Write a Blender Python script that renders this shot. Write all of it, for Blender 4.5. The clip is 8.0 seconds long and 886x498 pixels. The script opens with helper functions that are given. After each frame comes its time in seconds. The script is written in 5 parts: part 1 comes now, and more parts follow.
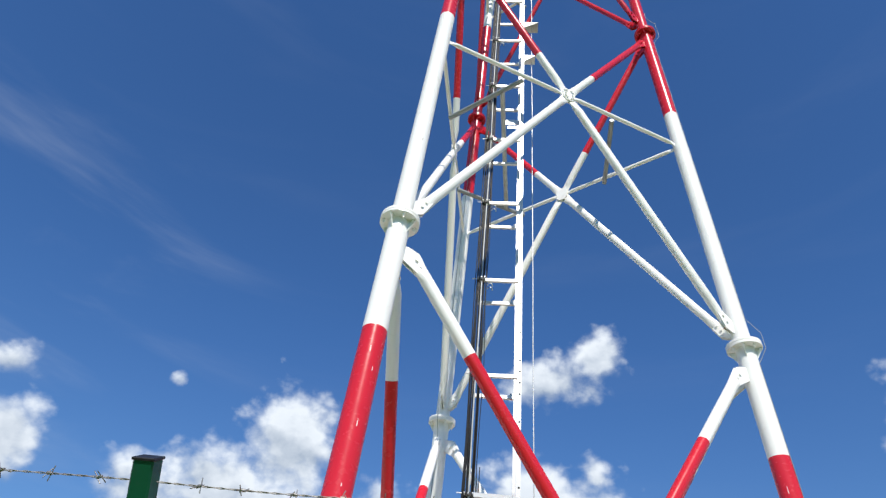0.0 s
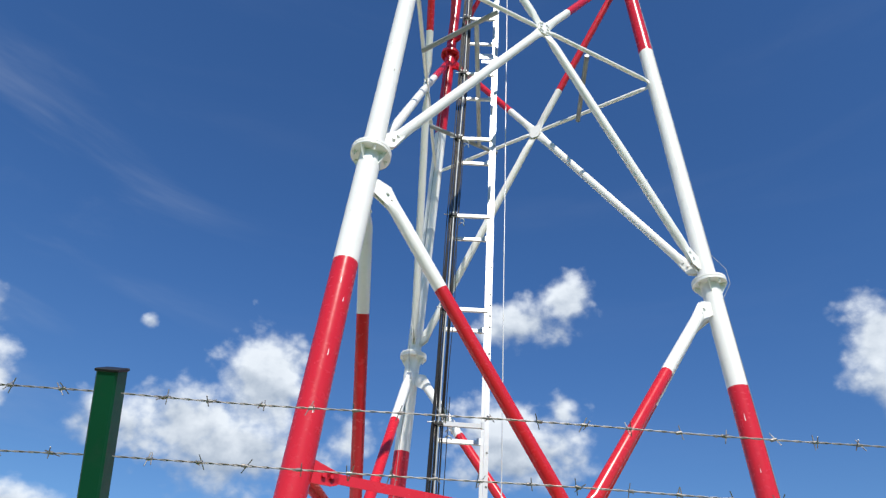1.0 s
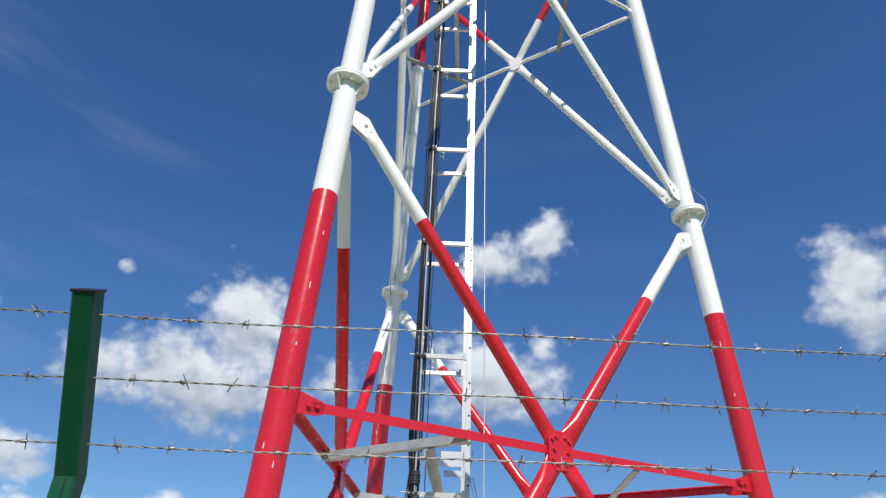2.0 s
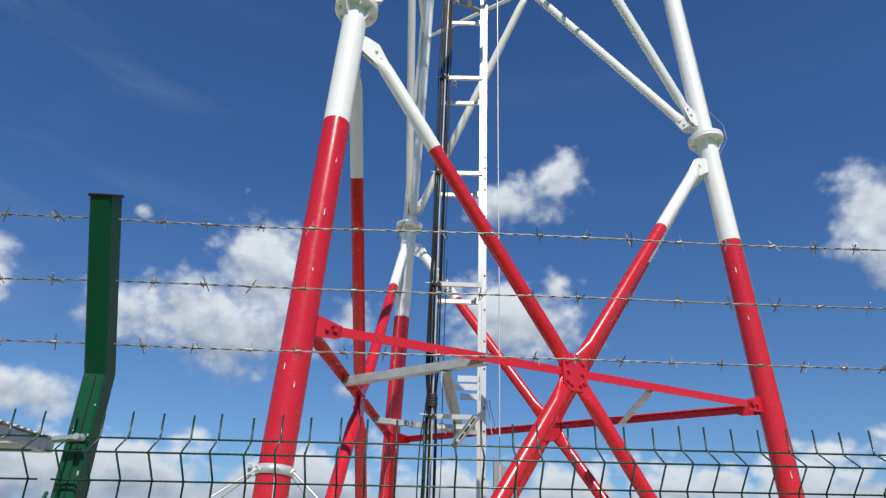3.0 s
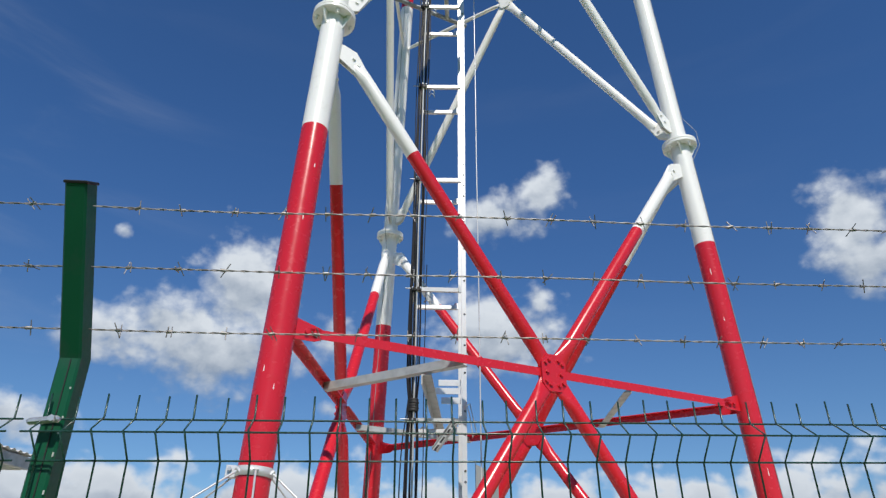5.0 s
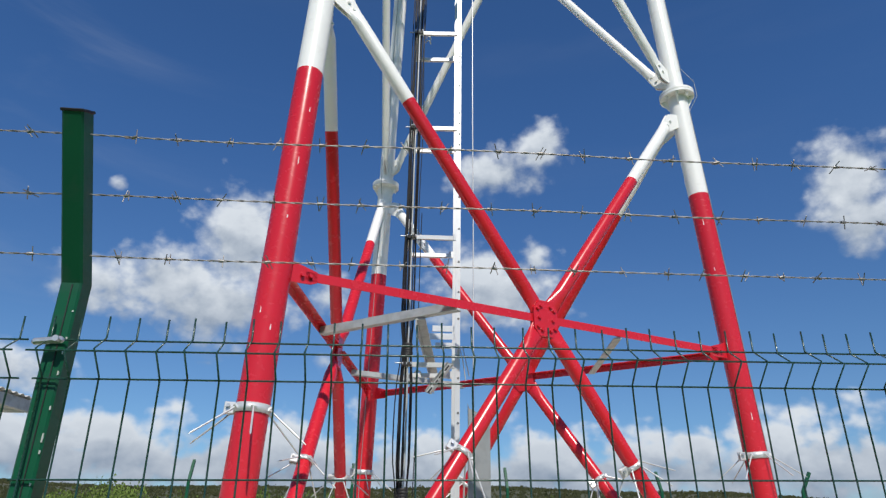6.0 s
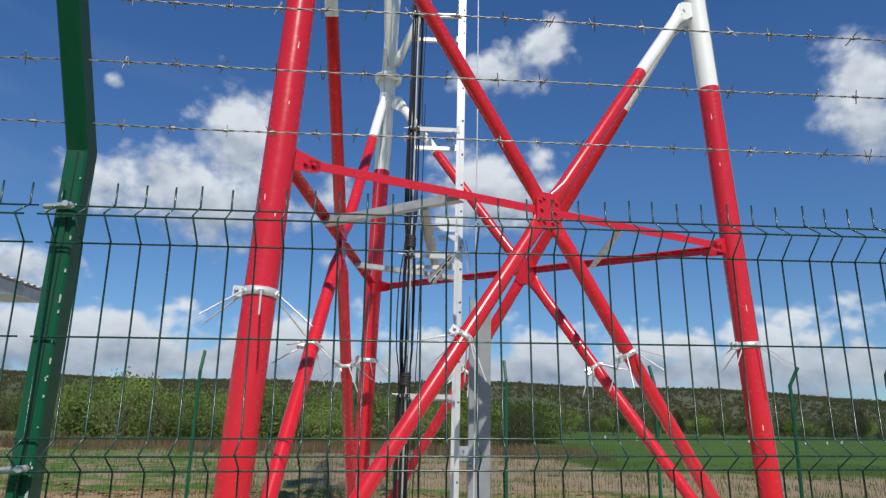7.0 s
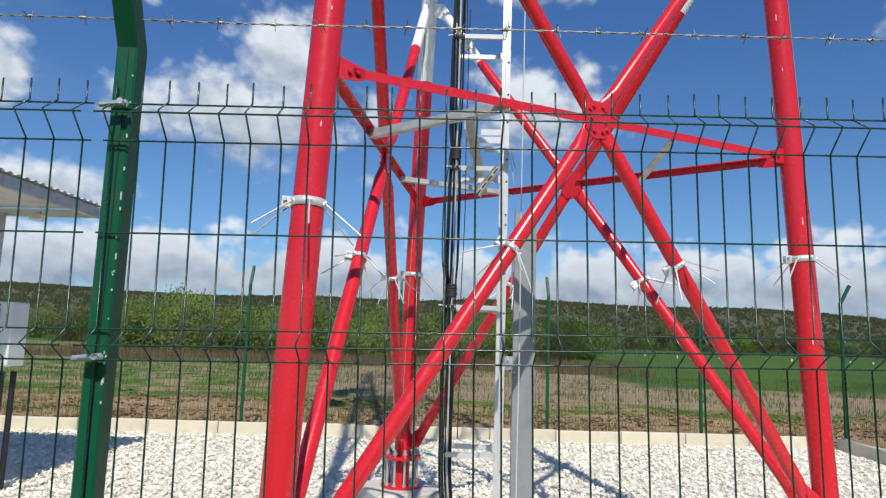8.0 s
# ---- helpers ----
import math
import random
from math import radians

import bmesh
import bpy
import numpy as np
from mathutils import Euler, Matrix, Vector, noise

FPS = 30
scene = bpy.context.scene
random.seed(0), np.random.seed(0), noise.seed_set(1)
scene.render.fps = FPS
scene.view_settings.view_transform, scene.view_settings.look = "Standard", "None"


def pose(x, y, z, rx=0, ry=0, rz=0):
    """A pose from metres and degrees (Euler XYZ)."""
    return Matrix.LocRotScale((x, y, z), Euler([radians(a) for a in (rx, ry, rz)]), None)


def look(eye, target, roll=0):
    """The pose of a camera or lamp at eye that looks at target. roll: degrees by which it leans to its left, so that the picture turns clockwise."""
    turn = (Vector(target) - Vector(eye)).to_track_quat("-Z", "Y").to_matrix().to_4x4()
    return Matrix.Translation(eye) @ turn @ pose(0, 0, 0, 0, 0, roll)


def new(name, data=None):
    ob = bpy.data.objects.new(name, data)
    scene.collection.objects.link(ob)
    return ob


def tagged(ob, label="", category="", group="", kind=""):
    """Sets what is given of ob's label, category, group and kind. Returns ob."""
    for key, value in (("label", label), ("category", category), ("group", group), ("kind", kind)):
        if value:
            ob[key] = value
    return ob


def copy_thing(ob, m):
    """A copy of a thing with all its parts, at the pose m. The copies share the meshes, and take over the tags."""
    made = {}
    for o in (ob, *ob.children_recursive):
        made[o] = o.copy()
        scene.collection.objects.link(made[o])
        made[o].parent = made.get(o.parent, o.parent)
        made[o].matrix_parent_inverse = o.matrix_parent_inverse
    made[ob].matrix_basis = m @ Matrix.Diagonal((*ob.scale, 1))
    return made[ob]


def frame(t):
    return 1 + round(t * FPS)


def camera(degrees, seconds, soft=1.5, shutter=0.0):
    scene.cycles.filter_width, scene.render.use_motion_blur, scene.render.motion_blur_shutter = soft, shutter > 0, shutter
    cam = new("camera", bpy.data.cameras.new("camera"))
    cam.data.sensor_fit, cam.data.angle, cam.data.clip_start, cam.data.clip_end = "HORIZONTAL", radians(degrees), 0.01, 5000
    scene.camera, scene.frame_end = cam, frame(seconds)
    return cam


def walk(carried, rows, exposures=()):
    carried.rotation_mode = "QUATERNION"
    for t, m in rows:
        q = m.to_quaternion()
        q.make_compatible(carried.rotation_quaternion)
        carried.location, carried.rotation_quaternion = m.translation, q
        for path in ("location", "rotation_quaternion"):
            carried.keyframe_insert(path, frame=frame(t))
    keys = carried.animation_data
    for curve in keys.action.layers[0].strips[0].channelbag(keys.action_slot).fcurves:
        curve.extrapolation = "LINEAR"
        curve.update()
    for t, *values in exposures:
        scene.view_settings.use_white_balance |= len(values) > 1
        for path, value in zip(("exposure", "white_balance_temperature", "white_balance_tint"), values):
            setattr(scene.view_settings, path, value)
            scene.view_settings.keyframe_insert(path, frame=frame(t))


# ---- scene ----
cam = camera(67.39, 8.0, soft=1.35)
PATH = [
    (0, pose(0.033, -0.045, 1.851, 130.550, -4.803, 1.984)),
    (0.5, pose(0.049, -0.031, 1.833, 126.941, -6.005, 2.330)),
    (1, pose(0.042, 0.009, 1.815, 125.810, -3.617, -0.080)),
    (1.5, pose(0.043, 0.036, 1.793, 124.886, -2.097, -1.068)),
    (2, pose(0.030, 0.066, 1.789, 120.814, -1.985, -1.189)),
    (2.2, pose(0.026, 0.074, 1.777, 119.105, -1.879, -1.160)),
    (3.5, pose(0.043, 0.107, 1.693, 115.333, -1.778, 0.950)),
    (4, pose(0.047, 0.108, 1.680, 115.880, -1.051, -0.083)),
    (4.5, pose(0.055, 0.102, 1.667, 117.143, -0.535, -0.501)),
    (6, pose(0.075, 0.084, 1.586, 113.154, -0.822, -1.101)),
    (6.5, pose(0.066, 0.096, 1.558, 107.825, -1.314, -1.183)),
    (7, pose(0.072, 0.097, 1.523, 104.766, -1.279, -1.033)),
    (7.5, pose(0.060, 0.108, 1.506, 101.511, -1.329, -0.691)),
    (8, pose(0.048, 0.123, 1.485, 97.724, -1.913, 2.480)),
]
EXPOSURES = [(0.0, 0.15), (1.5, 0.03), (3.4, -0.20), (4.5, -0.22), (6.5, -0.20), (7.4, -0.17), (8.0, -0.06)]
walk(cam, PATH, EXPOSURES)

# ---- light: sun behind the camera, blue spring sky with fair-weather cumulus ----
SUN_AZ, SUN_EL = -10.5, 48.0          # the way the light travels, degrees from +y towards +x
sun = new("sun", bpy.data.lights.new("sun", "SUN"))
sun.data.energy, sun.data.angle, sun.data.color = 5.0, radians(0.53), (1.0, 0.94, 0.85)
sun.matrix_world = look((0, 0, 30), (math.sin(radians(SUN_AZ)) * math.cos(radians(SUN_EL)),
                                     math.cos(radians(SUN_AZ)) * math.cos(radians(SUN_EL)), 30 - math.sin(radians(SUN_EL))))

# cumulus: azimuth, elevation, half width, half height in degrees, weight
CLOUDS = [(-28.2, 17.7, 3.4, 2.0, 1.0), (-23.0, 18.4, 4.6, 2.6, 1.1), (-17.4, 22.2, 3.2, 3.9, 1.15), (-18.6, 16.8, 6.4, 2.8, 1.08),
          (-9.2, 19.0, 2.4, 2.3, .88), (5.0, 19.6, 5.2, 3.3, 1.1), (10.3, 31.6, 2.4, 2.3, 1.0), (5.6, 29.3, 4.3, 2.1, 1.0),
          (36.0, 25.4, 3.0, 3.0, 1.05), (36.6, 21.9, 3.8, 2.2, 1.0), (-28.0, 25.3, 1.3, 0.9, .50), (-34.0, 10.6, 5.5, 1.9, 1.0),
          (9.2, 22.4, 1.5, 2.0, .85), (-40.5, 23.0, 3.2, 2.0, .72), (-39.0, 18.3, 3.8, 2.4, .95), (-9.2, 13.2, 1.8, 1.0, .7)]


def make_sky():
    world = bpy.data.worlds.new("sky")
    scene.world = world
    world.use_nodes = True
    nt = world.node_tree
    nt.nodes.clear()
    N, Lk = nt.nodes.new, nt.links.new

    def math_(op, a, b=None, c=None, clamp=False):
        n = N("ShaderNodeMath")
        n.operation, n.use_clamp = op, clamp
        for i, v in enumerate((a, b, c)):
            if v is None:
                continue
            if isinstance(v, (int, float)):
                n.inputs[i].default_value = v
            else:
                Lk(v, n.inputs[i])
        return n.outputs[0]

    def smooth(v, lo, hi):
        n = N("ShaderNodeMapRange")
        n.interpolation_type = "SMOOTHSTEP"
        Lk(v, n.inputs["Value"])
        n.inputs["From Min"].default_value, n.inputs["From Max"].default_value = lo, hi
        return n.outputs["Result"]

    def noise_(vec, scale, detail, rough, dist=0.0):
        n = N("ShaderNodeTexNoise")
        n.inputs["Scale"].default_value, n.inputs["Detail"].default_value = scale, detail
        n.inputs["Roughness"].default_value, n.inputs["Distortion"].default_value = rough, dist
        Lk(vec, n.inputs["Vector"])
        return n.outputs["Fac"]

    coord = N("ShaderNodeTexCoord").outputs["Generated"]
    sep = N("ShaderNodeSeparateXYZ")
    Lk(coord, sep.inputs[0])
    x, y, z = sep.outputs
    az = math_("MULTIPLY", math_("ARCTAN2", x, y), 57.29578)
    el = math_("MULTIPLY", math_("ARCSINE", z), 57.29578)
    flat = N("ShaderNodeCombineXYZ")
    Lk(az, flat.inputs[0])
    Lk(math_("MULTIPLY", el, 1.25), flat.inputs[1])
    vec = flat.outputs[0]
    billow = noise_(vec, 0.22, 8.0, 0.5, 0.0)
    puff = noise_(vec, 0.8, 6.0, 0.6)
    def cells(scale):
        n = N("ShaderNodeTexVoronoi")
        n.feature = "SMOOTH_F1"
        n.inputs["Scale"].default_value, n.inputs["Smoothness"].default_value = scale, 0.25
        warp = N("ShaderNodeVectorMath")
        warp.operation = "MULTIPLY_ADD"
        wn = N("ShaderNodeTexNoise")
        wn.inputs["Scale"].default_value, wn.inputs["Detail"].default_value = scale * 1.6, 3.0
        Lk(vec, wn.inputs["Vector"])
        Lk(wn.outputs["Color"], warp.inputs[0])
        warp.inputs[1].default_value = (0.9 / scale, 0.9 / scale, 0)
        Lk(vec, warp.inputs[2])
        Lk(warp.outputs[0], n.inputs["Vector"])
        return n.outputs["Distance"]

    puffs = math_("ADD", math_("MULTIPLY", math_("SUBTRACT", 0.45, cells(0.34)), 0.42), math_("MULTIPLY", math_("SUBTRACT", 0.45, cells(0.95)), 0.20))
    body = rise = total = None
    for a, e, rx, ry, w in CLOUDS:
        dx = math_("MULTIPLY", math_("SUBTRACT", az, a), 1 / rx)
        dy = math_("MULTIPLY", math_("SUBTRACT", el, e), 1 / ry)
        d = math_("SQRT", math_("ADD", math_("MULTIPLY", dx, dx), math_("MULTIPLY", dy, dy)))
        m = math_("SUBTRACT", w + 0.17, math_("MULTIPLY", d, 0.62))
        body = m if body is None else math_("SMOOTH_MAX", body, m, 0.12)
        k = math_("POWER", math_("MAXIMUM", m, 0.02), 2.0)
        kd = math_("MULTIPLY", k, dy)
        rise, total = (kd, k) if rise is None else (math_("ADD", rise, kd), math_("ADD", total, k))
    # the bank of cloud that closes the distance low over the hills, and unseen scattered cloud behind the camera, its
    # amount set for the fill light
    heap = math_("MULTIPLY_ADD", noise_(vec, 0.20, 3.0, 0.5), 11.0, -0.6)
    bank = math_("MULTIPLY_ADD", math_("ABSOLUTE", math_("SUBTRACT", el, heap)), -0.22, 1.25)
    kb = math_("POWER", math_("MAXIMUM", bank, 0.02), 2.0)
    rise = math_("ADD", rise, math_("MULTIPLY", kb, math_("MULTIPLY", math_("SUBTRACT", el, 4.9), 0.5)))
    total = math_("ADD", total, kb)
    rise = math_("DIVIDE", rise, total)
    far = math_("MULTIPLY", smooth(math_("ABSOLUTE", az), 52.0, 66.0), math_("MULTIPLY_ADD", math_("ABSOLUTE", math_("SUBTRACT", el, 24.0)), -0.016, 0.50))
    body = math_("MAXIMUM", math_("MAXIMUM", body, bank), math_("ADD", far, math_("MULTIPLY_ADD", smooth(math_("ABSOLUTE", az), 52.0, 66.0), 3.0, -3.0)))
    dens = math_("ADD", body, math_("MULTIPLY", math_("SUBTRACT", billow, 0.5), 1.12))
    dens = math_("ADD", math_("ADD", dens, puffs), math_("MULTIPLY", math_("SUBTRACT", puff, 0.5), 0.3))
    alpha = smooth(dens, 0.36, 0.94)
    core = smooth(dens, 0.7, 1.35)
    # soft relief: the same billows seen a little lower down, as lit from above
    up = N("ShaderNodeVectorMath")
    up.operation = "ADD"
    Lk(vec, up.inputs[0])
    up.inputs[1].default_value = (0.15, 1.1, 0.0)
    above = noise_(up.outputs[0], 0.22, 8.0, 0.5, 0.0)
    lit = math_("ADD", math_("MULTIPLY_ADD", math_("SUBTRACT", billow, above), 2.3, 0.68), math_("ADD", math_("MULTIPLY", puffs, 0.9), math_("MULTIPLY", rise, 0.42)), clamp=True)
    low = math_("MULTIPLY_ADD", smooth(el, 4.0, 9.0), 0.30, 0.70)          # the far bank is seen from its grey side
    shade = math_("MULTIPLY", math_("MULTIPLY", lit, low), math_("MULTIPLY_ADD", core, -0.18, 1.0))
    wisp_vec = N("ShaderNodeMapping")
    Lk(vec, wisp_vec.inputs["Vector"])
    wisp_vec.inputs["Rotation"].default_value = (0, 0, radians(-55))
    wisp_vec.inputs["Scale"].default_value = (0.35, 1.6, 1.0)
    wisp = noise_(wisp_vec.outputs[0], 0.07, 7.0, 0.55, 0.6)
    side = math_("MULTIPLY", smooth(math_("MULTIPLY", az, -1.0), 18.0, 40.0), math_("SUBTRACT", 1.0, smooth(el, 34.0, 46.0)))
    wisp = math_("MULTIPLY", math_("MULTIPLY", smooth(wisp, 0.46, 0.85), 0.30), math_("MULTIPLY_ADD", side, 0.9, 0.1))

    sky = N("ShaderNodeTexSky")
    sky.sky_type, sky.sun_disc = "NISHITA", False
    sky.sun_elevation, sky.sun_rotation = radians(SUN_EL), radians(180 + SUN_AZ)
    sky.altitude, sky.air_density, sky.dust_density, sky.ozone_density = 150, 1.0, 0.15, 4.0
    cloud = N("ShaderNodeMix")
    cloud.data_type = "RGBA"
    Lk(shade, cloud.inputs["Factor"])
    cloud.inputs["A"].default_value = (3.3, 4.25, 5.7, 1)
    cloud.inputs["B"].default_value = (9.8, 10.5, 11.3, 1)
    deep = N("ShaderNodeMix")
    deep.data_type, deep.blend_type = "RGBA", "MULTIPLY"
    deep.inputs["Factor"].default_value = 1.0
    Lk(sky.outputs["Color"], deep.inputs["A"])
    tint = N("ShaderNodeMix")
    tint.data_type = "RGBA"
    Lk(smooth(el, 5.0, 36.0), tint.inputs["Factor"])
    tint.inputs["A"].default_value = (0.78, 1.04, 1.27, 1)
    tint.inputs["B"].default_value = (0.66, 1.07, 1.5, 1)
    Lk(tint.outputs["Result"], deep.inputs["B"])
    mixes = deep.outputs["Result"]
    for fac, colour in ((wisp, None), (alpha, cloud.outputs["Result"])):
        m = N("ShaderNodeMix")
        m.data_type = "RGBA"
        Lk(fac, m.inputs["Factor"])
        Lk(mixes, m.inputs["A"])
        if colour is None:
            m.inputs["B"].default_value = (6.5, 7.2, 8.4, 1)
        else:
            Lk(colour, m.inputs["B"])
        mixes = m.outputs["Result"]
    bg = N("ShaderNodeBackground")
    Lk(mixes, bg.inputs["Color"])
    bg.inputs["Strength"].default_value = 0.084
    out = N("ShaderNodeOutputWorld")
    Lk(bg.outputs[0], out.inputs["Surface"])


make_sky()


# ---- materials ----
def material(name, colour, rough=0.5, metal=0.0, vary=0.12, scale=8.0, bump=0.15, bump_scale=120.0, dirt=None, dirt_amount=0.0, dirt_scale=3.0, spec=0.5):
    """Surface with slow and fine variation, a second dirt colour in stains, and fine relief."""
    m = bpy.data.materials.new(name)
    m.use_nodes = True
    nt = m.node_tree
    N, Lk = nt.nodes.new, nt.links.new
    b = nt.nodes["Principled BSDF"]
    b.inputs["Roughness"].default_value, b.inputs["Metallic"].default_value = rough, metal
    b.inputs["Specular IOR Level"].default_value = spec
    co = N("ShaderNodeTexCoord").outputs["Object"]

    def noise_(s, d=4.0):
        n = N("ShaderNodeTexNoise")
        n.inputs["Scale"].default_value, n.inputs["Detail"].default_value = s, d
        Lk(co, n.inputs["Vector"])
        return n.outputs["Fac"]

    def mix(fac, a, c):
        n = N("ShaderNodeMix")
        n.data_type = "RGBA"
        Lk(fac, n.inputs["Factor"])
        for key, v in (("A", a), ("B", c)):
            if isinstance(v, tuple):
                n.inputs[key].default_value = (*v, 1)
            else:
                Lk(v, n.inputs[key])
        return n.outputs["Result"]

    big, fine = noise_(scale), noise_(scale * 9, 2.0)
    lo = tuple(c * (1 - vary) for c in colour)
    hi = tuple(min(1, c * (1 + vary)) for c in colour)
    col = mix(big, lo, hi)
    if dirt:
        r = N("ShaderNodeMapRange")
        Lk(noise_(dirt_scale, 8.0), r.inputs["Value"])
        r.inputs["From Min"].default_value, r.inputs["From Max"].default_value = 0.62 - 0.3 * dirt_amount, 0.86 - 0.3 * dirt_amount
        col = mix(r.outputs["Result"], col, dirt)
    rnd = N("ShaderNodeObjectInfo").outputs["Random"]
    hsv = N("ShaderNodeHueSaturation")
    v = N("ShaderNodeMapRange")
    Lk(rnd, v.inputs["Value"])
    v.inputs["To Min"].default_value, v.inputs["To Max"].default_value = 1 - vary * 0.4, 1 + vary * 0.4
    Lk(v.outputs["Result"], hsv.inputs["Value"])
    Lk(col, hsv.inputs["Color"])
    Lk(hsv.outputs["Color"], b.inputs["Base Color"])
    rr = N("ShaderNodeMapRange")
    Lk(fine, rr.inputs["Value"])
    rr.inputs["To Min"].default_value, rr.inputs["To Max"].default_value = max(0.03, rough - 0.1), min(1, rough + 0.1)
    Lk(rr.outputs["Result"], b.inputs["Roughness"])
    if bump:
        bp = N("ShaderNodeBump")
        bp.inputs["Strength"].default_value, bp.inputs["Distance"].default_value = bump, 0.002
        Lk(noise_(bump_scale, 3.0), bp.inputs["Height"])
        Lk(bp.outputs["Normal"], b.inputs["Normal"])
    return m


RED = material("red_paint", (0.57, 0.015, 0.027), 0.25, vary=0.05, scale=3, bump=0.06, bump_scale=60, dirt=(0.54, 0.018, 0.024), dirt_amount=0.2, dirt_scale=14)
WHITE = material("white_paint", (0.82, 0.82, 0.80), 0.33, vary=0.03, scale=3, bump=0.05, bump_scale=60, dirt=(0.72, 0.71, 0.68), dirt_amount=0.1, dirt_scale=16)
GALV = material("galvanised_steel", (0.56, 0.58, 0.60), 0.42, 0.75, vary=0.12, scale=14, bump=0.1, bump_scale=160, dirt=(0.40, 0.41, 0.42), dirt_amount=0.5, dirt_scale=20)
GALV_DULL = material("dull_zinc_steel", (0.46, 0.48, 0.48), 0.55, 0.35, vary=0.12, scale=9, bump=0.1, bump_scale=120, dirt=(0.32, 0.33, 0.33), dirt_amount=0.5, dirt_scale=12)
ZINC_SHEET = material("zinc_sheet", (0.27, 0.29, 0.30), 0.5, 0.25, vary=0.10, scale=6, bump=0.08, bump_scale=90, dirt=(0.21, 0.225, 0.24), dirt_amount=0.45, dirt_scale=9)
ALU = material("bright_aluminium", (0.62, 0.63, 0.63), 0.38, 0.35, vary=0.06, scale=10, bump=0.08, bump_scale=150, dirt=(0.55, 0.56, 0.56), dirt_amount=0.3, dirt_scale=14)
WIRE = material("zinc_wire", (0.30, 0.29, 0.28), 0.5, 0.7, vary=0.2, scale=40, bump=0.0, dirt=(0.20, 0.17, 0.14), dirt_amount=0.5, dirt_scale=60)
GREEN = material("green_coating", (0.004, 0.076, 0.035), 0.42, spec=0.25, vary=0.12, scale=12, bump=0.08, bump_scale=140, dirt=(0.02, 0.07, 0.045), dirt_amount=0.35, dirt_scale=18)
GREEN_WIRE = material("green_wire_coating", (0.012, 0.048, 0.034), 0.27, vary=0.12, scale=30, bump=0.0)
SCRATCH = material("bare_scratch", (0.50, 0.52, 0.48), 0.6, 0.2, vary=0.2, scale=60, bump=0.0)
BLACK = material("black_cable", (0.016, 0.016, 0.017), 0.45, vary=0.2, scale=12, bump=0.05, bump_scale=200, spec=0.25)
# black tape and dark parts; also paints the shade in holes and slots
TAPE_AND_SHADE = material("black_tape_and_shade", (0.012, 0.012, 0.013), 0.6, vary=0.2, scale=30, bump=0.2, bump_scale=150)
CONCRETE = material("concrete", (0.52, 0.50, 0.45), 0.9, vary=0.14, scale=5, bump=0.5, bump_scale=90, dirt=(0.36, 0.34, 0.30), dirt_amount=0.4, dirt_scale=4)
KERB = material("kerb_concrete", (0.62, 0.57, 0.43), 0.9, vary=0.12, scale=4, bump=0.5, bump_scale=80, dirt=(0.45, 0.42, 0.33), dirt_amount=0.4, dirt_scale=3)
PEBBLE = material("white_limestone_chips", (0.70, 0.665, 0.57), 0.85, vary=0.08, scale=20, bump=0.3, bump_scale=90, dirt=(0.55, 0.51, 0.42), dirt_amount=0.35, dirt_scale=5)
CABINET = material("cabinet_paint", (0.66, 0.67, 0.66), 0.45, vary=0.05, scale=5, bump=0.05)
CANOPY = material("canopy_sheet", (0.60, 0.60, 0.57), 0.55, 0.1, vary=0.08, scale=3, bump=0.08, dirt=(0.42, 0.42, 0.39), dirt_amount=0.4, dirt_scale=5)


# ---- mesh helpers ----
def link_mesh(name, bm, mats, smooth=False):
    me = bpy.data.meshes.new(name)
    bm.normal_update()
    bm.to_mesh(me)
    bm.free()
    for m in mats if isinstance(mats, (list, tuple)) else [mats]:
        me.materials.append(m)
    return me


def part(name, bm, mats, parent=None, label="", at=None):
    ob = new(name, link_mesh(name, bm, mats))
    ob.parent = parent
    if at is not None:
        ob.matrix_basis = at
    return tagged(ob, label)


def piece(name, mesh, parent, m, label=""):
    ob = new(name, mesh)
    ob.parent = parent
    ob.matrix_basis = m
    return tagged(ob, label)


def thing(name, label, category, group="", kind="", at=None):
    ob = new(name)
    ob.empty_display_size = 0.1
    if at is not None:
        ob.matrix_basis = at
    return tagged(ob, label, category, group, kind)


def frame_of(p0, p1, side=None):
    """Axes at p0 with z along p1 - p0 and x as near to side as may be."""
    zz = (Vector(p1) - Vector(p0)).normalized()
    s = Vector(side) if side is not None else (Vector((1, 0, 0)) if abs(zz.x) < 0.9 else Vector((0, 1, 0)))
    xx = (s - zz * s.dot(zz)).normalized()
    yy = zz.cross(xx)
    m = Matrix((xx, yy, zz)).transposed().to_4x4()
    m.translation = Vector(p0)
    return m


def rings(bm, profile, m=None, seg=16, cap=True, mat_of=None):
    """Stacked elliptical rings (z, rx, ry) along the axes of m, joined into a skin."""
    m = m or Matrix()
    rows = []
    for z, rx, ry in profile:
        rows.append([bm.verts.new(m @ Vector((rx * math.cos(2 * math.pi * k / seg), ry * math.sin(2 * math.pi * k / seg), z))) for k in range(seg)])
    for i in range(len(rows) - 1):
        for k in range(seg):
            f = bm.faces.new((rows[i][k], rows[i][(k + 1) % seg], rows[i + 1][(k + 1) % seg], rows[i + 1][k]))
            f.smooth = True
            if mat_of:
                f.material_index = mat_of(i)
    if cap:
        g = bm.faces.new(rows[0][::-1])
        f = bm.faces.new(rows[-1])
        for e in (*g.edges, *f.edges):
            e.smooth = False
        if mat_of:
            f.material_index = mat_of(len(rows) - 2)
    return bm


def tube(bm, p0, p1, r, seg=12):
    p0, p1 = Vector(p0), Vector(p1)
    return rings(bm, [(0, r, r), ((p1 - p0).length, r, r)], frame_of(p0, p1), seg)


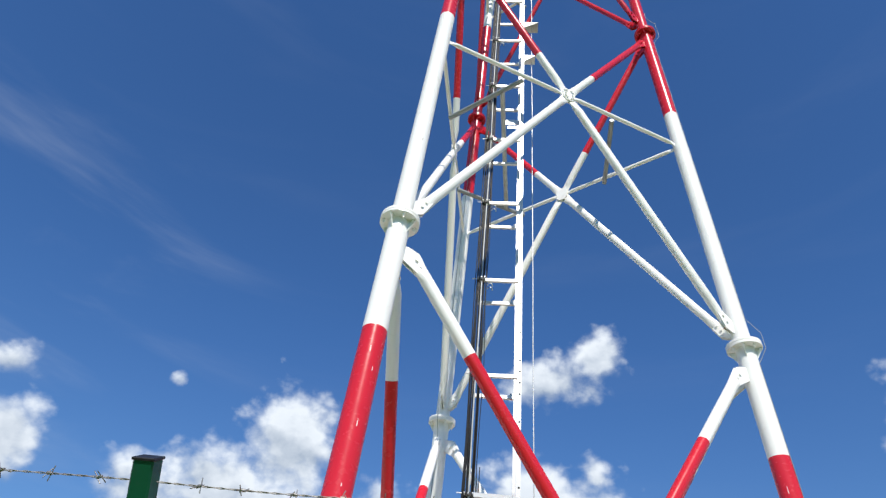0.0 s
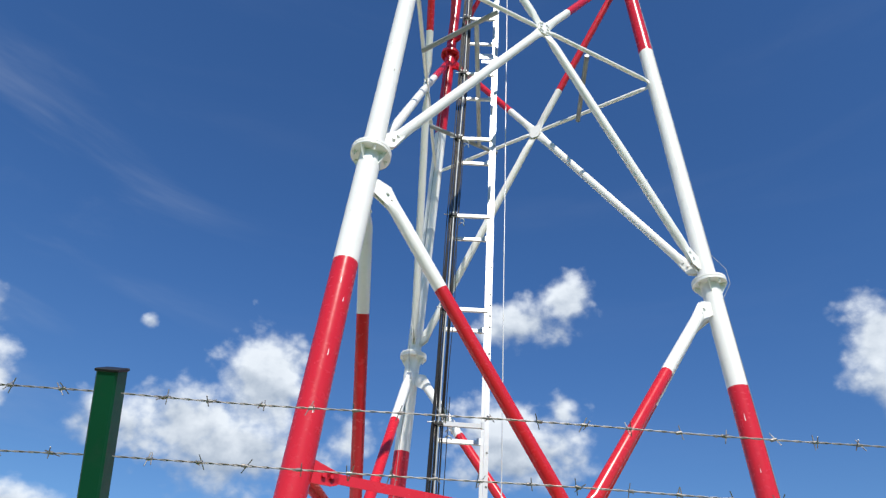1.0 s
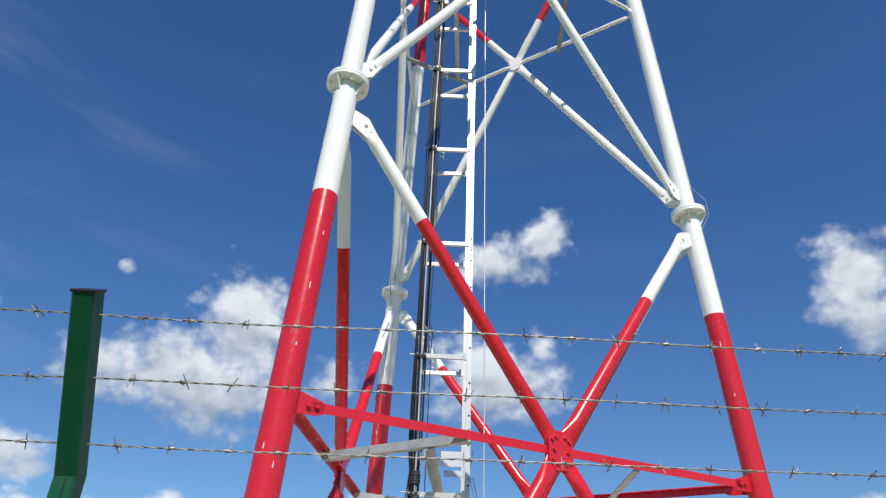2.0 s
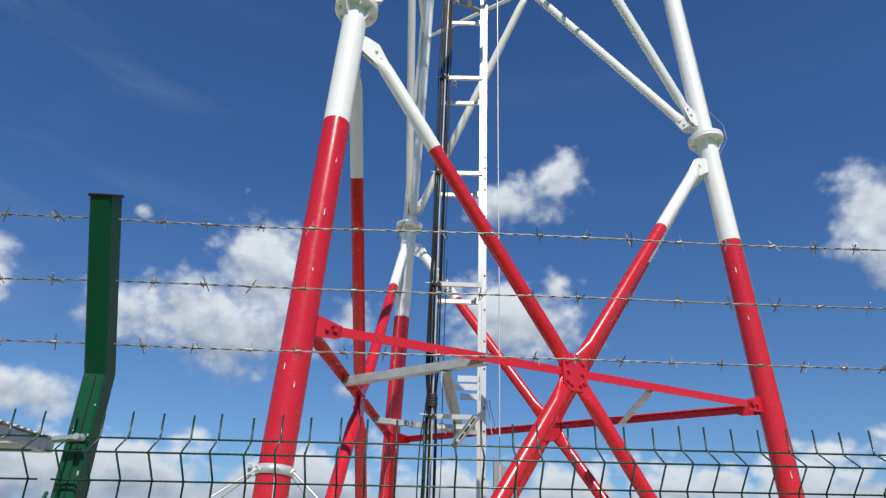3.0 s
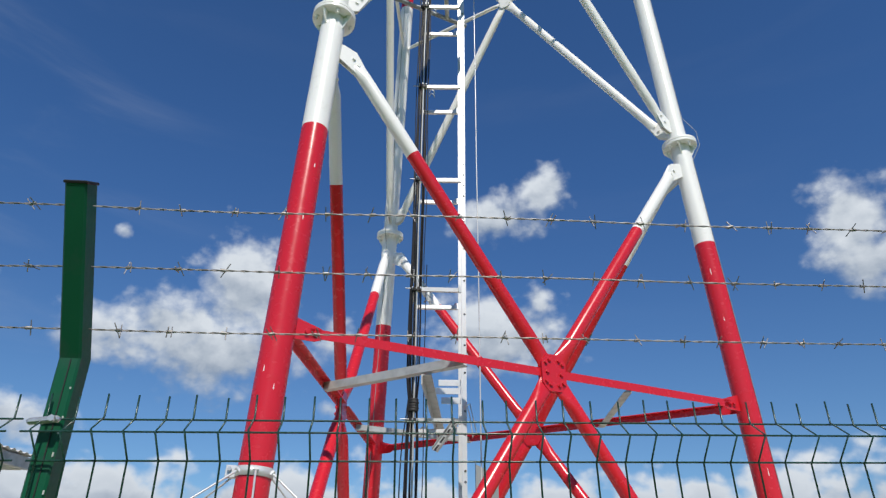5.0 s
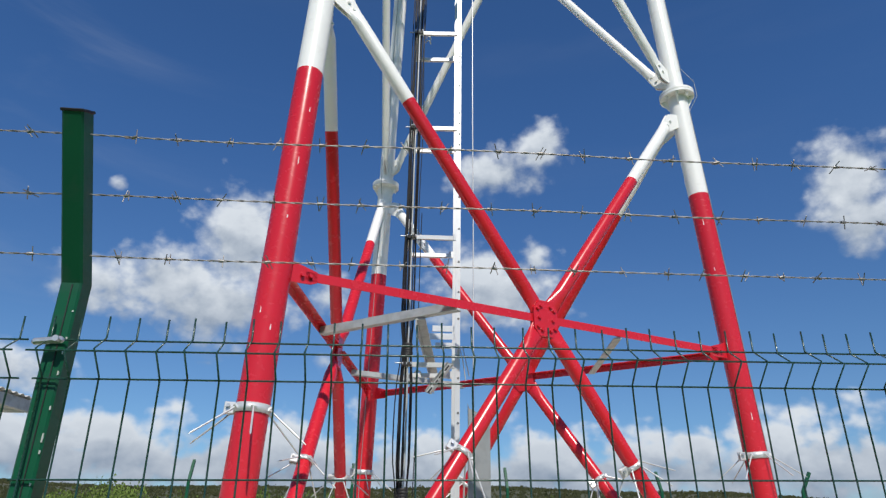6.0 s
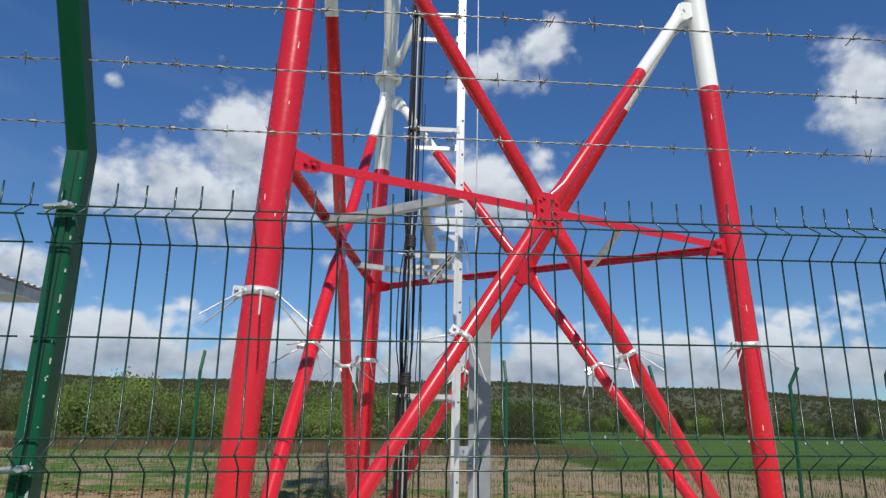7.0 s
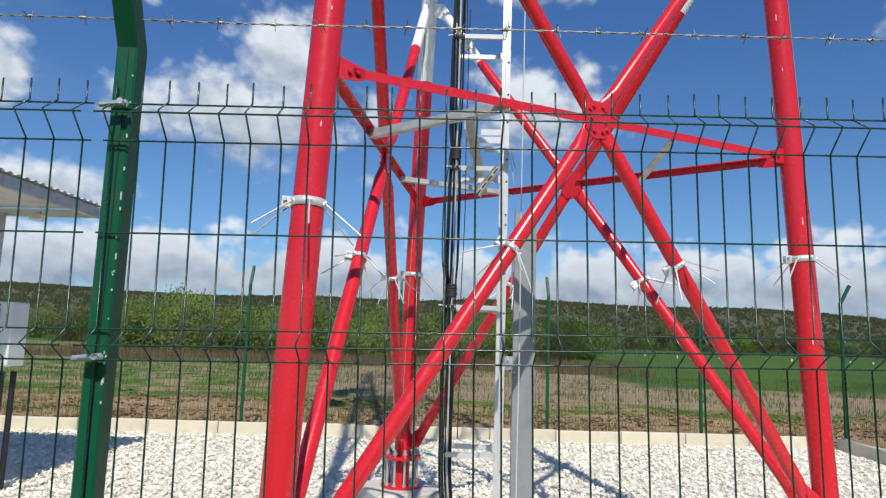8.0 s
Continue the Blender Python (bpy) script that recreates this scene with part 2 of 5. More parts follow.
def block(bm, size, m=None, bevel=0.0):
    """A box of that size about the origin of m, its edges bevelled."""
    sx, sy, sz = (s / 2 for s in size)
    m = m or Matrix()
    if bevel <= 0:
        v = [bm.verts.new(m @ Vector((a * sx, b * sy, c * sz))) for a in (-1, 1) for b in (-1, 1) for c in (-1, 1)]
        for q in ((0, 1, 3, 2), (4, 6, 7, 5), (0, 4, 5, 1), (2, 3, 7, 6), (0, 2, 6, 4), (1, 5, 7, 3)):
            bm.faces.new([v[i] for i in q])
        return bm
    tmp = bmesh.new()
    block(tmp, size)
    bmesh.ops.bevel(tmp, geom=tmp.edges[:], offset=bevel, segments=1, affect="EDGES", profile=0.5)
    tmp.transform(m)
    me = bpy.data.meshes.new("tmp")
    tmp.to_mesh(me)
    tmp.free()
    bm.from_mesh(me)
    bpy.data.meshes.remove(me)
    return bm


def extrude(bm, outline, z0, z1, m=None):
    """A prism over a closed outline of (x, y)."""
    m = m or Matrix()
    lo = [bm.verts.new(m @ Vector((x, y, z0))) for x, y in outline]
    hi = [bm.verts.new(m @ Vector((x, y, z1))) for x, y in outline]
    n = len(lo)
    for i in range(n):
        bm.faces.new((lo[i], lo[(i + 1) % n], hi[(i + 1) % n], hi[i]))
    bm.faces.new(lo[::-1])
    bm.faces.new(hi)
    return bm


def angle_bar(bm, p0, p1, leg_w, t, side):
    """Rolled angle from p0 to p1: one flange along side, the other square to it."""
    m = frame_of(p0, p1, side)
    o = [(0, 0), (leg_w, 0), (leg_w, t), (t, t), (t, leg_w), (0, leg_w)]
    return extrude(bm, o, 0, (Vector(p1) - Vector(p0)).length, m)


def path_tube(bm, pts, r, seg=6):
    pts = [Vector(q) for q in pts]
    rows = []
    for i, q in enumerate(pts):
        d = (pts[min(i + 1, len(pts) - 1)] - pts[max(i - 1, 0)]).normalized()
        f = frame_of(q, q + d)
        rows.append([bm.verts.new(f @ Vector((r * math.cos(2 * math.pi * k / seg), r * math.sin(2 * math.pi * k / seg), 0))) for k in range(seg)])
    for i in range(len(rows) - 1):
        for k in range(seg):
            bm.faces.new((rows[i][k], rows[i][(k + 1) % seg], rows[i + 1][(k + 1) % seg], rows[i + 1][k])).smooth = True
    for f in (bm.faces.new(rows[0][::-1]), bm.faces.new(rows[-1])):
        for e in f.edges:
            e.smooth = False
    return bm


def bolt_mesh(name, r, h, mat, stud=0.0):
    bm = bmesh.new()
    rings(bm, [(0, r, r), (h * 0.8, r, r), (h, r * 0.85, r * 0.85)], seg=6)
    if stud:
        rings(bm, [(h, r * 0.5, r * 0.5), (h + stud, r * 0.45, r * 0.45)], seg=6)
    for f in bm.faces:
        f.smooth = False
    return link_mesh(name, bm, mat)


# ---- ground ----
GRAVEL_Z = 0.0
FAR_SLOPE = 0.105                      # the far fence runs a little askew


def far_line(x):
    return 10.74 + FAR_SLOPE * x


def ground_material():
    m = bpy.data.materials.new("meadow_and_soil")
    m.use_nodes = True
    nt = m.node_tree
    N, Lk = nt.nodes.new, nt.links.new
    b = nt.nodes["Principled BSDF"]
    b.inputs["Roughness"].default_value = 0.95
    b.inputs["Specular IOR Level"].default_value = 0.15
    co = N("ShaderNodeTexCoord").outputs["Object"]
    sep = N("ShaderNodeSeparateXYZ")
    Lk(co, sep.inputs[0])

    def noise_(s, d=6.0, r=0.55):
        n = N("ShaderNodeTexNoise")
        n.inputs["Scale"].default_value, n.inputs["Detail"].default_value, n.inputs["Roughness"].default_value = s, d, r
        Lk(co, n.inputs["Vector"])
        return n.outputs["Fac"]

    def ramp(v, stops):
        r = N("ShaderNodeValToRGB")
        while len(r.color_ramp.elements) < len(stops):
            r.color_ramp.elements.new(0.5)
        for e, (pos, c) in zip(r.color_ramp.elements, stops):
            e.position, e.color = pos, (*c, 1)
        Lk(v, r.inputs["Fac"])
        return r.outputs["Color"]

    def math_(op, a, c, clamp=False):
        n = N("ShaderNodeMath")
        n.operation, n.use_clamp = op, clamp
        for i, v in enumerate((a, c)):
            if isinstance(v, (int, float)):
                n.inputs[i].default_value = v
            else:
                Lk(v, n.inputs[i])
        return n.outputs[0]

    def mix(f, a, c):
        n = N("ShaderNodeMix")
        n.data_type = "RGBA"
        Lk(f, n.inputs["Factor"])
        Lk(a, n.inputs["A"])
        Lk(c, n.inputs["B"])
        return n.outputs["Result"]

    soil = ramp(noise_(2.5, 8, 0.65), [(0.3, (0.24, 0.16, 0.085)), (0.5, (0.35, 0.24, 0.13)), (0.72, (0.44, 0.325, 0.195))])
    straw = ramp(noise_(5.0, 8, 0.7), [(0.3, (0.21, 0.155, 0.095)), (0.55, (0.31, 0.235, 0.15)), (0.75, (0.21, 0.22, 0.10))])
    grass = ramp(noise_(1.3, 8, 0.65), [(0.3, (0.05, 0.10, 0.018)), (0.5, (0.08, 0.165, 0.025)), (0.72, (0.14, 0.19, 0.05))])
    meadow = ramp(noise_(0.12, 6, 0.6), [(0.3, (0.045, 0.088, 0.016)), (0.55, (0.065, 0.125, 0.022)), (0.75, (0.10, 0.14, 0.04))])
    y = sep.outputs[1]
    x = sep.outputs[0]
    wob = math_("MULTIPLY", math_("SUBTRACT", noise_(0.35, 4), 0.5), 7.0)
    yy = math_("ADD", y, wob)
    tuft = noise_(0.9, 8, 0.6)

    def step(v, lo, hi):
        r = N("ShaderNodeMapRange")
        r.interpolation_type = "SMOOTHSTEP"
        Lk(v, r.inputs["Value"])
        r.inputs["From Min"].default_value, r.inputs["From Max"].default_value = lo, hi
        return r.outputs["Result"]

    col = mix(step(tuft, 0.60, 0.74), soil, grass)                      # spoil by the kerb, thinly greened
    strip = math_("MULTIPLY", step(yy, 14.6, 15.4), math_("SUBTRACT", 1.0, step(yy, 16.4, 17.4)))
    col = mix(math_("MULTIPLY", strip, step(tuft, 0.34, 0.5)), col, grass)
    col = mix(step(yy, 16.8, 18.0), col, straw)
    left = math_("MULTIPLY", step(math_("SUBTRACT", math_("MULTIPLY", y, -0.2), x), -2.0, 3.0), step(yy, 14.0, 17.0))
    col = mix(math_("MULTIPLY", left, step(tuft, 0.40, 0.58)), col, grass)
    # green field beyond, nearer on one side
    field = math_("MULTIPLY", step(math_("ADD", x, math_("MULTIPLY", wob, 0.25)), 5.6, 7.0), step(yy, 23.0, 27.0))
    col = mix(math_("MAXIMUM", field, step(y, 60.0, 75.0)), col, meadow)
    near = math_("SUBTRACT", 1.0, step(y, 1.0, 2.2))
    col = mix(near, col, grass)
    Lk(col, b.inputs["Base Color"])
    bp = N("ShaderNodeBump")
    bp.inputs["Strength"].default_value, bp.inputs["Distance"].default_value = 0.8, 0.06
    Lk(noise_(9.0, 8, 0.7), bp.inputs["Height"])
    Lk(bp.outputs["Normal"], b.inputs["Normal"])
    return m


def make_ground():
    bm = bmesh.new()
    xs = [-3000, -900, -300, -120, -60, -40, -30] + [i * 1.0 for i in range(-24, 31)] + [36, 44, 60, 120, 300, 900, 3000]
    ys = [-3000, -600, -100, -30, -10, -4, 0, 2, 6, 10] + [10.6 + 0.5 * i for i in range(36)] + [30, 33, 37, 42, 50, 60, 80, 120, 200, 400, 900, 3000]
    grid = []
    for yv in ys:
        row = []
        for xv in xs:
            z = -0.12
            if 10.9 < yv < 26 and -26 < xv < 32:
                z += 0.10 * noise.noise((xv * 0.6, yv * 0.6, 0)) + 0.07 * noise.noise((xv * 1.7, yv * 1.7, 3)) + 0.10
            elif yv >= 26:
                z += 0.10
            row.append(bm.verts.new((xv, yv, z)))
        grid.append(row)
    for j in range(len(ys) - 1):
        for i in range(len(xs) - 1):
            bm.faces.new((grid[j][i], grid[j][i + 1], grid[j + 1][i + 1], grid[j + 1][i])).smooth = True
    return tagged(part("ground", bm, ground_material()), "meadow with bare brown soil and thin new grass", "ground", kind="structure")


make_ground()


# ---- gravel yard and its kerb ----
YARD_X0, YARD_X1, YARD_Y0 = -12.0, 5.70, 1.75


def make_yard():
    bm = bmesh.new()
    nx, ny = 90, 56
    grid = []
    for j in range(ny + 1):
        row = []
        for i in range(nx + 1):
            x = YARD_X0 + (YARD_X1 - YARD_X0) * i / nx
            y1 = far_line(x) - 0.42
            y = YARD_Y0 + (y1 - YARD_Y0) * j / ny
            row.append(bm.verts.new((x, y, 0.012 * noise.noise((x * 2.2, y * 2.2, 0)) + 0.01 * noise.noise((x * 7, y * 7, 5)) - 0.012)))
        grid.append(row)
    for j in range(ny):
        for i in range(nx):
            bm.faces.new((grid[j][i], grid[j][i + 1], grid[j + 1][i + 1], grid[j + 1][i])).smooth = True
    tagged(part("gravel_bed", bm, PEBBLE), "white crushed limestone bed of the yard", "gravel", kind="structure")

    # loose chips over the part of the yard that the camera sees
    rng = np.random.default_rng(4)
    base = np.array([(1, 1, 1), (-1, -1, 1), (-1, 1, -1), (1, -1, -1), (0.2, 0.1, 1.25), (-0.1, -1.2, -0.2)], float)
    quads = [(0, 4, 3), (0, 2, 4), (4, 2, 1), (4, 1, 5), (4, 5, 3), (1, 2, 3), (1, 3, 5), (0, 3, 2)]
    n = 34000
    px = rng.uniform(-6.5, YARD_X1 - 0.05, n)
    py = YARD_Y0 + 2.2 + (10.95 - YARD_Y0 - 2.2) * rng.random(n)
    size = rng.uniform(0.008, 0.022, n)
    verts, faces = [], []
    for i in range(n):
        if py[i] > far_line(px[i]) - 0.42:
            continue
        a = rng.uniform(0, 6.28)
        s = base * (size[i] * np.array([rng.uniform(.7, 1.4), rng.uniform(.6, 1.1), rng.uniform(.4, .8)]))
        c, d = math.cos(a), math.sin(a)
        o = len(verts)
        for vx, vy, vz in s:
            verts.append((px[i] + c * vx - d * vy, py[i] + d * vx + c * vy, 0.004 + size[i] * 0.35 + vz))
        faces += [(o + p, o + q, o + r) for p, q, r in quads]
    me = bpy.data.meshes.new("gravel")
    me.from_pydata(verts, [], faces)
    m = material("limestone_chip", (0.72, 0.685, 0.59), 0.85, vary=0.05, scale=30, bump=0.2)
    nt = m.node_tree
    isl = nt.nodes.new("ShaderNodeNewGeometry").outputs["Random Per Island"]
    hsv = [q for q in nt.nodes if q.type == "HUE_SAT"][0]
    rng_node = [q for q in nt.nodes if q.type == "MAP_RANGE" and q.outputs[0].links and q.outputs[0].links[0].to_node == hsv][0]
    nt.links.new(isl, rng_node.inputs["Value"])
    rng_node.inputs["To Min"].default_value, rng_node.inputs["To Max"].default_value = 0.74, 1.14
    me.materials.append(m)
    tagged(new("gravel", me), "loose white limestone chips", "gravel", kind="stuff")


make_yard()


def make_kerb():
    kerb = thing("kerb", "cream concrete kerb stones round the gravel yard", "kerb", kind="structure")
    bm = bmesh.new()
    block(bm, (0.992, 0.10, 0.32), None, 0.008)
    stone = link_mesh("kerb_stone", bm, KERB)
    a = math.atan(FAR_SLOPE)
    for i in range(-13, 7):
        x = 0.995 * i - 0.15
        if x > YARD_X1 - 0.3:
            continue
        piece("kerb_stone", stone, kerb, pose(x, far_line(x) - 0.36, 0.02 + 0.006 * math.sin(i * 2.3), 0.4 * math.sin(i), 0, math.degrees(a)))
    for i in range(9):
        y = far_line(5.7) - 0.90 - i
        piece("kerb_stone", stone, kerb, pose(YARD_X1 + 0.06, y, 0.02 + 0.004 * math.sin(i * 1.7), 0, 0, 90))


make_kerb()

# ---- lattice tower: three tubular legs, equilateral in plan, tapering to the top ----
CX, CY, PHI, R0, TAPER = 0.307, 4.504, 26.51, 1.934, 0.0585
LEG_R = 0.0725
BANDS = [0.0, 3.895, 7.62, 11.30, 14.95, 18.6, 22.3, 26.6]       # red, white, red and so on, upwards
NODE_Z = (2.713, 7.133)                 # where the lower diagonals cross
FLANGES = [4.78, 9.182, 13.5, 17.7, 22.0, 26.3]


def leg_at(k, z):
    a = radians(PHI + (210, 330, 90)[k])
    r = R0 - TAPER * z
    return Vector((CX + r * math.cos(a), CY + r * math.sin(a), z))


def out_of(a, b):
    """Outward normal of the face between legs a and b."""
    m = (leg_at(a, 2) + leg_at(b, 2)) / 2 - Vector((CX, CY, 2))
    m.z = 0
    return m.normalized()


def paint(z, shift=0.0):
    return sum(1 for b in BANDS[1:] if z > b + shift) % 2


LEG_SHIFT = {(2, 0): -0.057, (2, 1): 0.114, (0, 1): -0.108}          # painted by hand: leg and section, metres up
DIAGONAL_SHIFT = {(0, 1): 0.031, (1, 0): -0.051, (0, 2): 0.027}      # leg at its top, leg at the far side


def painted_member(name, p0, p1, r, tower, flat=None, seg=16, ends=0.0, shift=0.0):
    """A tube from p0 to p1, its paint changing at the height of the bands; pressed flat at its ends where flat is given."""
    p0, p1 = Vector(p0), Vector(p1)
    d = p1 - p0
    n = d.length
    cuts = {0.0, n}
    for b in BANDS[1:]:
        if min(p0.z, p1.z) < b + shift < max(p0.z, p1.z):
            cuts.add((b + shift - p0.z) / d.z * n)
    shape = {}
    for c in cuts:
        shape[c] = (r, r)
    if ends:
        for s, rx, ry in ((0.0, 0.16, 1.25), (0.45 * ends, 0.2, 1.25), (ends, 0.62, 1.12), (1.7 * ends, 1, 1)):
            shape[s] = (r * rx, r * ry)
            shape[n - s] = (r * rx, r * ry)
    rows = sorted(shape)
    prof = [(s, *shape[s]) for s in rows]
    bm = bmesh.new()
    rings(bm, prof, frame_of(p0, p1, flat), seg, True, lambda i: paint(p0.z + d.z * (rows[i] + rows[i + 1]) / 2 / n, shift))
    return part(name, bm, [RED, WHITE], tower)


def make_tower():
    tower = thing("lattice_tower", "red and white painted three-legged tubular steel lattice tower", "tower")
    bolt = {0: bolt_mesh("bolt", 0.011, 0.012, RED), 1: bolt_mesh("bolt", 0.011, 0.012, WHITE)}
    nut = {0: bolt_mesh("bolt", 0.013, 0.016, RED, 0.016), 1: bolt_mesh("bolt", 0.013, 0.016, WHITE, 0.016)}
    levels = [0.475] + FLANGES
    for k in range(3):
        for i in range(len(levels) - 1):
            painted_member("leg_section", leg_at(k, levels[i]), leg_at(k, levels[i + 1]), LEG_R * (1 - 0.05 * i), tower, seg=32, shift=LEG_SHIFT.get((k, i), 0.0))
        for i, z in enumerate(FLANGES):
            if i > 3:
                continue
            c = paint(z)
            m = frame_of(leg_at(k, z), leg_at(k, z + 1))
            r = 0.131 * (1 - 0.06 * i)
            bm = bmesh.new()
            rings(bm, [(-0.024, r - .003, r - .003), (-0.021, r, r), (-0.003, r, r), (-0.0015, r - .004, r - .004), (0.0015, r - .004, r - .004), (0.003, r, r), (0.021, r, r), (0.024, r - .003, r - .003)], m, 40)
            for f in bm.faces:
                f.smooth = len(f.verts) == 4 and f.calc_area() > 1e-4
            fl = part("flange", bm, [RED, WHITE][c], tower)
            for q in range(8):
                a = radians(45 * q + 22)
                for s in (-1, 1):
                    piece("bolt", nut[c] if s < 0 else bolt[c], fl, m @ pose((r - .027) * math.cos(a), (r - .027) * math.sin(a), 0.024 * s, 180 if s < 0 else 0))
            for q in range(4):
                bm = bmesh.new()
                a = radians(90 * q + 45 + 22)
                mm = m @ Matrix.Rotation(a, 4, "Z") @ pose(0, 0, 0, 90, 0, 0)
                extrude(bm, [(LEG_R * .96, -0.022), (r - 0.008, -0.022), (r - 0.008, -0.03), (LEG_R + .004, -0.11), (LEG_R * .96, -0.11)], -0.004, 0.004, mm)
                part("stiffener", bm, [RED, WHITE][c], fl)

        # foot: flange over a ring of studs on the plinth
        foot = leg_at(k, 0.435)
        bm = bmesh.new()
        up = frame_of(foot, leg_at(k, 1.5))
        rings(bm, [(0.0, .165, .165), (0.022, .165, .165)], up, 36)
        rings(bm, [(0.022, LEG_R + .002, LEG_R + .002), (0.05, LEG_R + .002, LEG_R + .002)], up, 32)
        low = Matrix.Translation(leg_at(k, 0.18))
        rings(bm, [(0.0, .175, .175), (0.022, .175, .175)], low, 36)
        rings(bm, [(0.022, .075, .075), (0.255, .075, .075)], low, 24)
        base = part("foot", bm, RED, tower, "red base flange on levelling studs")
        bm = bmesh.new()
        rings(bm, [(0, .011, .011), (0.33, .011, .011)], seg=8)
        rings(bm, [(0.02, .02, .02), (0.04, .02, .02)], seg=6)
        rings(bm, [(0.235, .02, .02), (0.255, .02, .02)], seg=6)
        rings(bm, [(0.287, .02, .02), (0.307, .02, .02)], seg=6)
        stud = link_mesh("stud", bm, GALV_DULL)
        for q in range(10):
            a = radians(36 * q)
            piece("stud", stud, base, Matrix.Translation(leg_at(k, 0.18) + Vector((.14 * math.cos(a), .14 * math.sin(a), 0.0))))
    pairs = ((0, 1), (1, 2), (2, 0))
    spans = [(0.57, 4.52), (4.94, 8.93)] + [(FLANGES[i] + 0.28, FLANGES[i + 1] - 0.22) for i in range(1, 5)]
    for fi, (a, b) in enumerate(pairs):
        nrm = out_of(a, b)
        for si, (z0, z1) in enumerate(spans):
            r = (0.0415, 0.0375, 0.032, 0.03, 0.028, 0.026)[si]
            A0, A1, B0, B1 = leg_at(a, z0), leg_at(a, z1), leg_at(b, z0), leg_at(b, z1)
            wa, wb = (A0 - B0).length, (A1 - B1).length
            t = wa / (wa + wb)
            node = A0.lerp(B1, t)
            c = paint(node.z)
            off = 0.0
            lug_in = (0.135, 0.105, 0.1, 0.08, 0.07, 0.05)[si]
            legs_ = (A0, B1, B0, A1)
            A0, B0 = A0 + (B0 - A0).normalized() * lug_in, B0 + (A0 - B0).normalized() * lug_in
            A1, B1 = A1 + (B1 - A1).normalized() * lug_in, B1 + (A1 - B1).normalized() * lug_in
            node = A0.lerp(B1, (A0 - B0).length / ((A0 - B0).length + (A1 - B1).length))
            if si < 2:
                node = leg_at(a, NODE_Z[si]).lerp(leg_at(b, NODE_Z[si]), 0.5)
            for p, q, ends_at in ((A0, node, None), (node, B1, (b, a)), (B0, node, None), (node, A1, (a, b))):
                d = (q - p).normalized()
                s, e = (p + d * (off if p is not node else 0.0)), (q - d * (off if q is not node else 0.0))
                if p is node:
                    s = p + d * 0.035
                else:
                    e = q - d * 0.035
                painted_member("diagonal", s, e, r, tower, nrm, 16, 0.11 if si < 3 else 0.08, DIAGONAL_SHIFT.get(ends_at, 0.0) if si == 0 else 0.0)
            if si > 2:
                continue
            # gusset plate and its bolts
            m = frame_of(node + nrm * 0.014, node + nrm * 1.0, (b_minus(a, b)))
            w, h = (0.08, 0.105) if si == 0 else (0.062, 0.082)
            bm = bmesh.new()
            oct_ = [(-w, -h * .55), (-w * .55, -h), (w * .55, -h), (w, -h * .55), (w, h * .55), (w * .55, h), (-w * .55, h), (-w, h * .55)]
            extrude(bm, oct_, -0.006, 0.006, m)
            extrude(bm, oct_, -0.034, -0.024, m)
            pl = part("gusset_plate", bm, [RED, WHITE][c], tower)
            for bx, by in ((-.7, .52), (-.4, .68), (.4, .68), (.7, .5), (-.58, .02), (.58, -.06), (-.68, -.5), (-.36, -.66), (.36, -.66), (.7, -.52)):
                piece("bolt", bolt[c], pl, m @ Matrix.Translation((bx * w, by * h, 0.006)))
            # lugs that carry the diagonals at the legs
            for k, other, zs in ((a, b, (z0, z1)), (b, a, (z0, z1))):
                for zl, top in zip(zs, (False, True)):
                    lp = leg_at(k, zl)
                    along = (leg_at(other, zl) - lp).normalized()
                    end = lp + along * lug_in
                    d = (node - end).normalized()
                    # outline in the plane of the face: along the leg, then out round the end of the diagonal
                    f = frame_of(lp, lp + nrm, along)
                    vy = f.to_3x3() @ Vector((0, 1, 0))
                    sgn = 1 if vy.z > 0 else -1
                    dx, dy = d.dot(along), d.dot(vy)
                    bx = [lug_in + dx * 0.13, dy * 0.13]
                    nx_, ny_ = -dy, dx
                    w_ = 0.038 if si == 0 else 0.032
                    hand = 1 if ny_ * dy < 0 else -1
                    back = -math.copysign(0.055, dy)
                    o = [(LEG_R * .8, back), (LEG_R * .8, math.copysign(0.05, dy)), (bx[0] - abs(nx_) * w_, bx[1] + math.copysign(abs(ny_) * w_, dy)),
                         (bx[0] + abs(nx_) * w_, bx[1] - math.copysign(abs(ny_) * w_, dy)), (lug_in + 0.035, back * 0.55), (LEG_R * 1.25, back)]
                    bm = bmesh.new()
                    for s in (0.010, -0.017):
                        extrude(bm, o if dy < 0 else o[::-1], s, s + 0.007, f)
                    bmesh.ops.recalc_face_normals(bm, faces=bm.faces[:])
                    cc = paint(zl)
                    lug = part("lug", bm, [RED, WHITE][cc], tower)
                    for s in (0.035, 0.09):
                        for sg in (1, -1):
                            piece("bolt", bolt[cc], lug, f @ pose(lug_in + dx * s, dy * s, 0.017 * sg, 0 if sg > 0 else 180, 0, 0))
            # horizontals at the height of the node
            zc = node.z
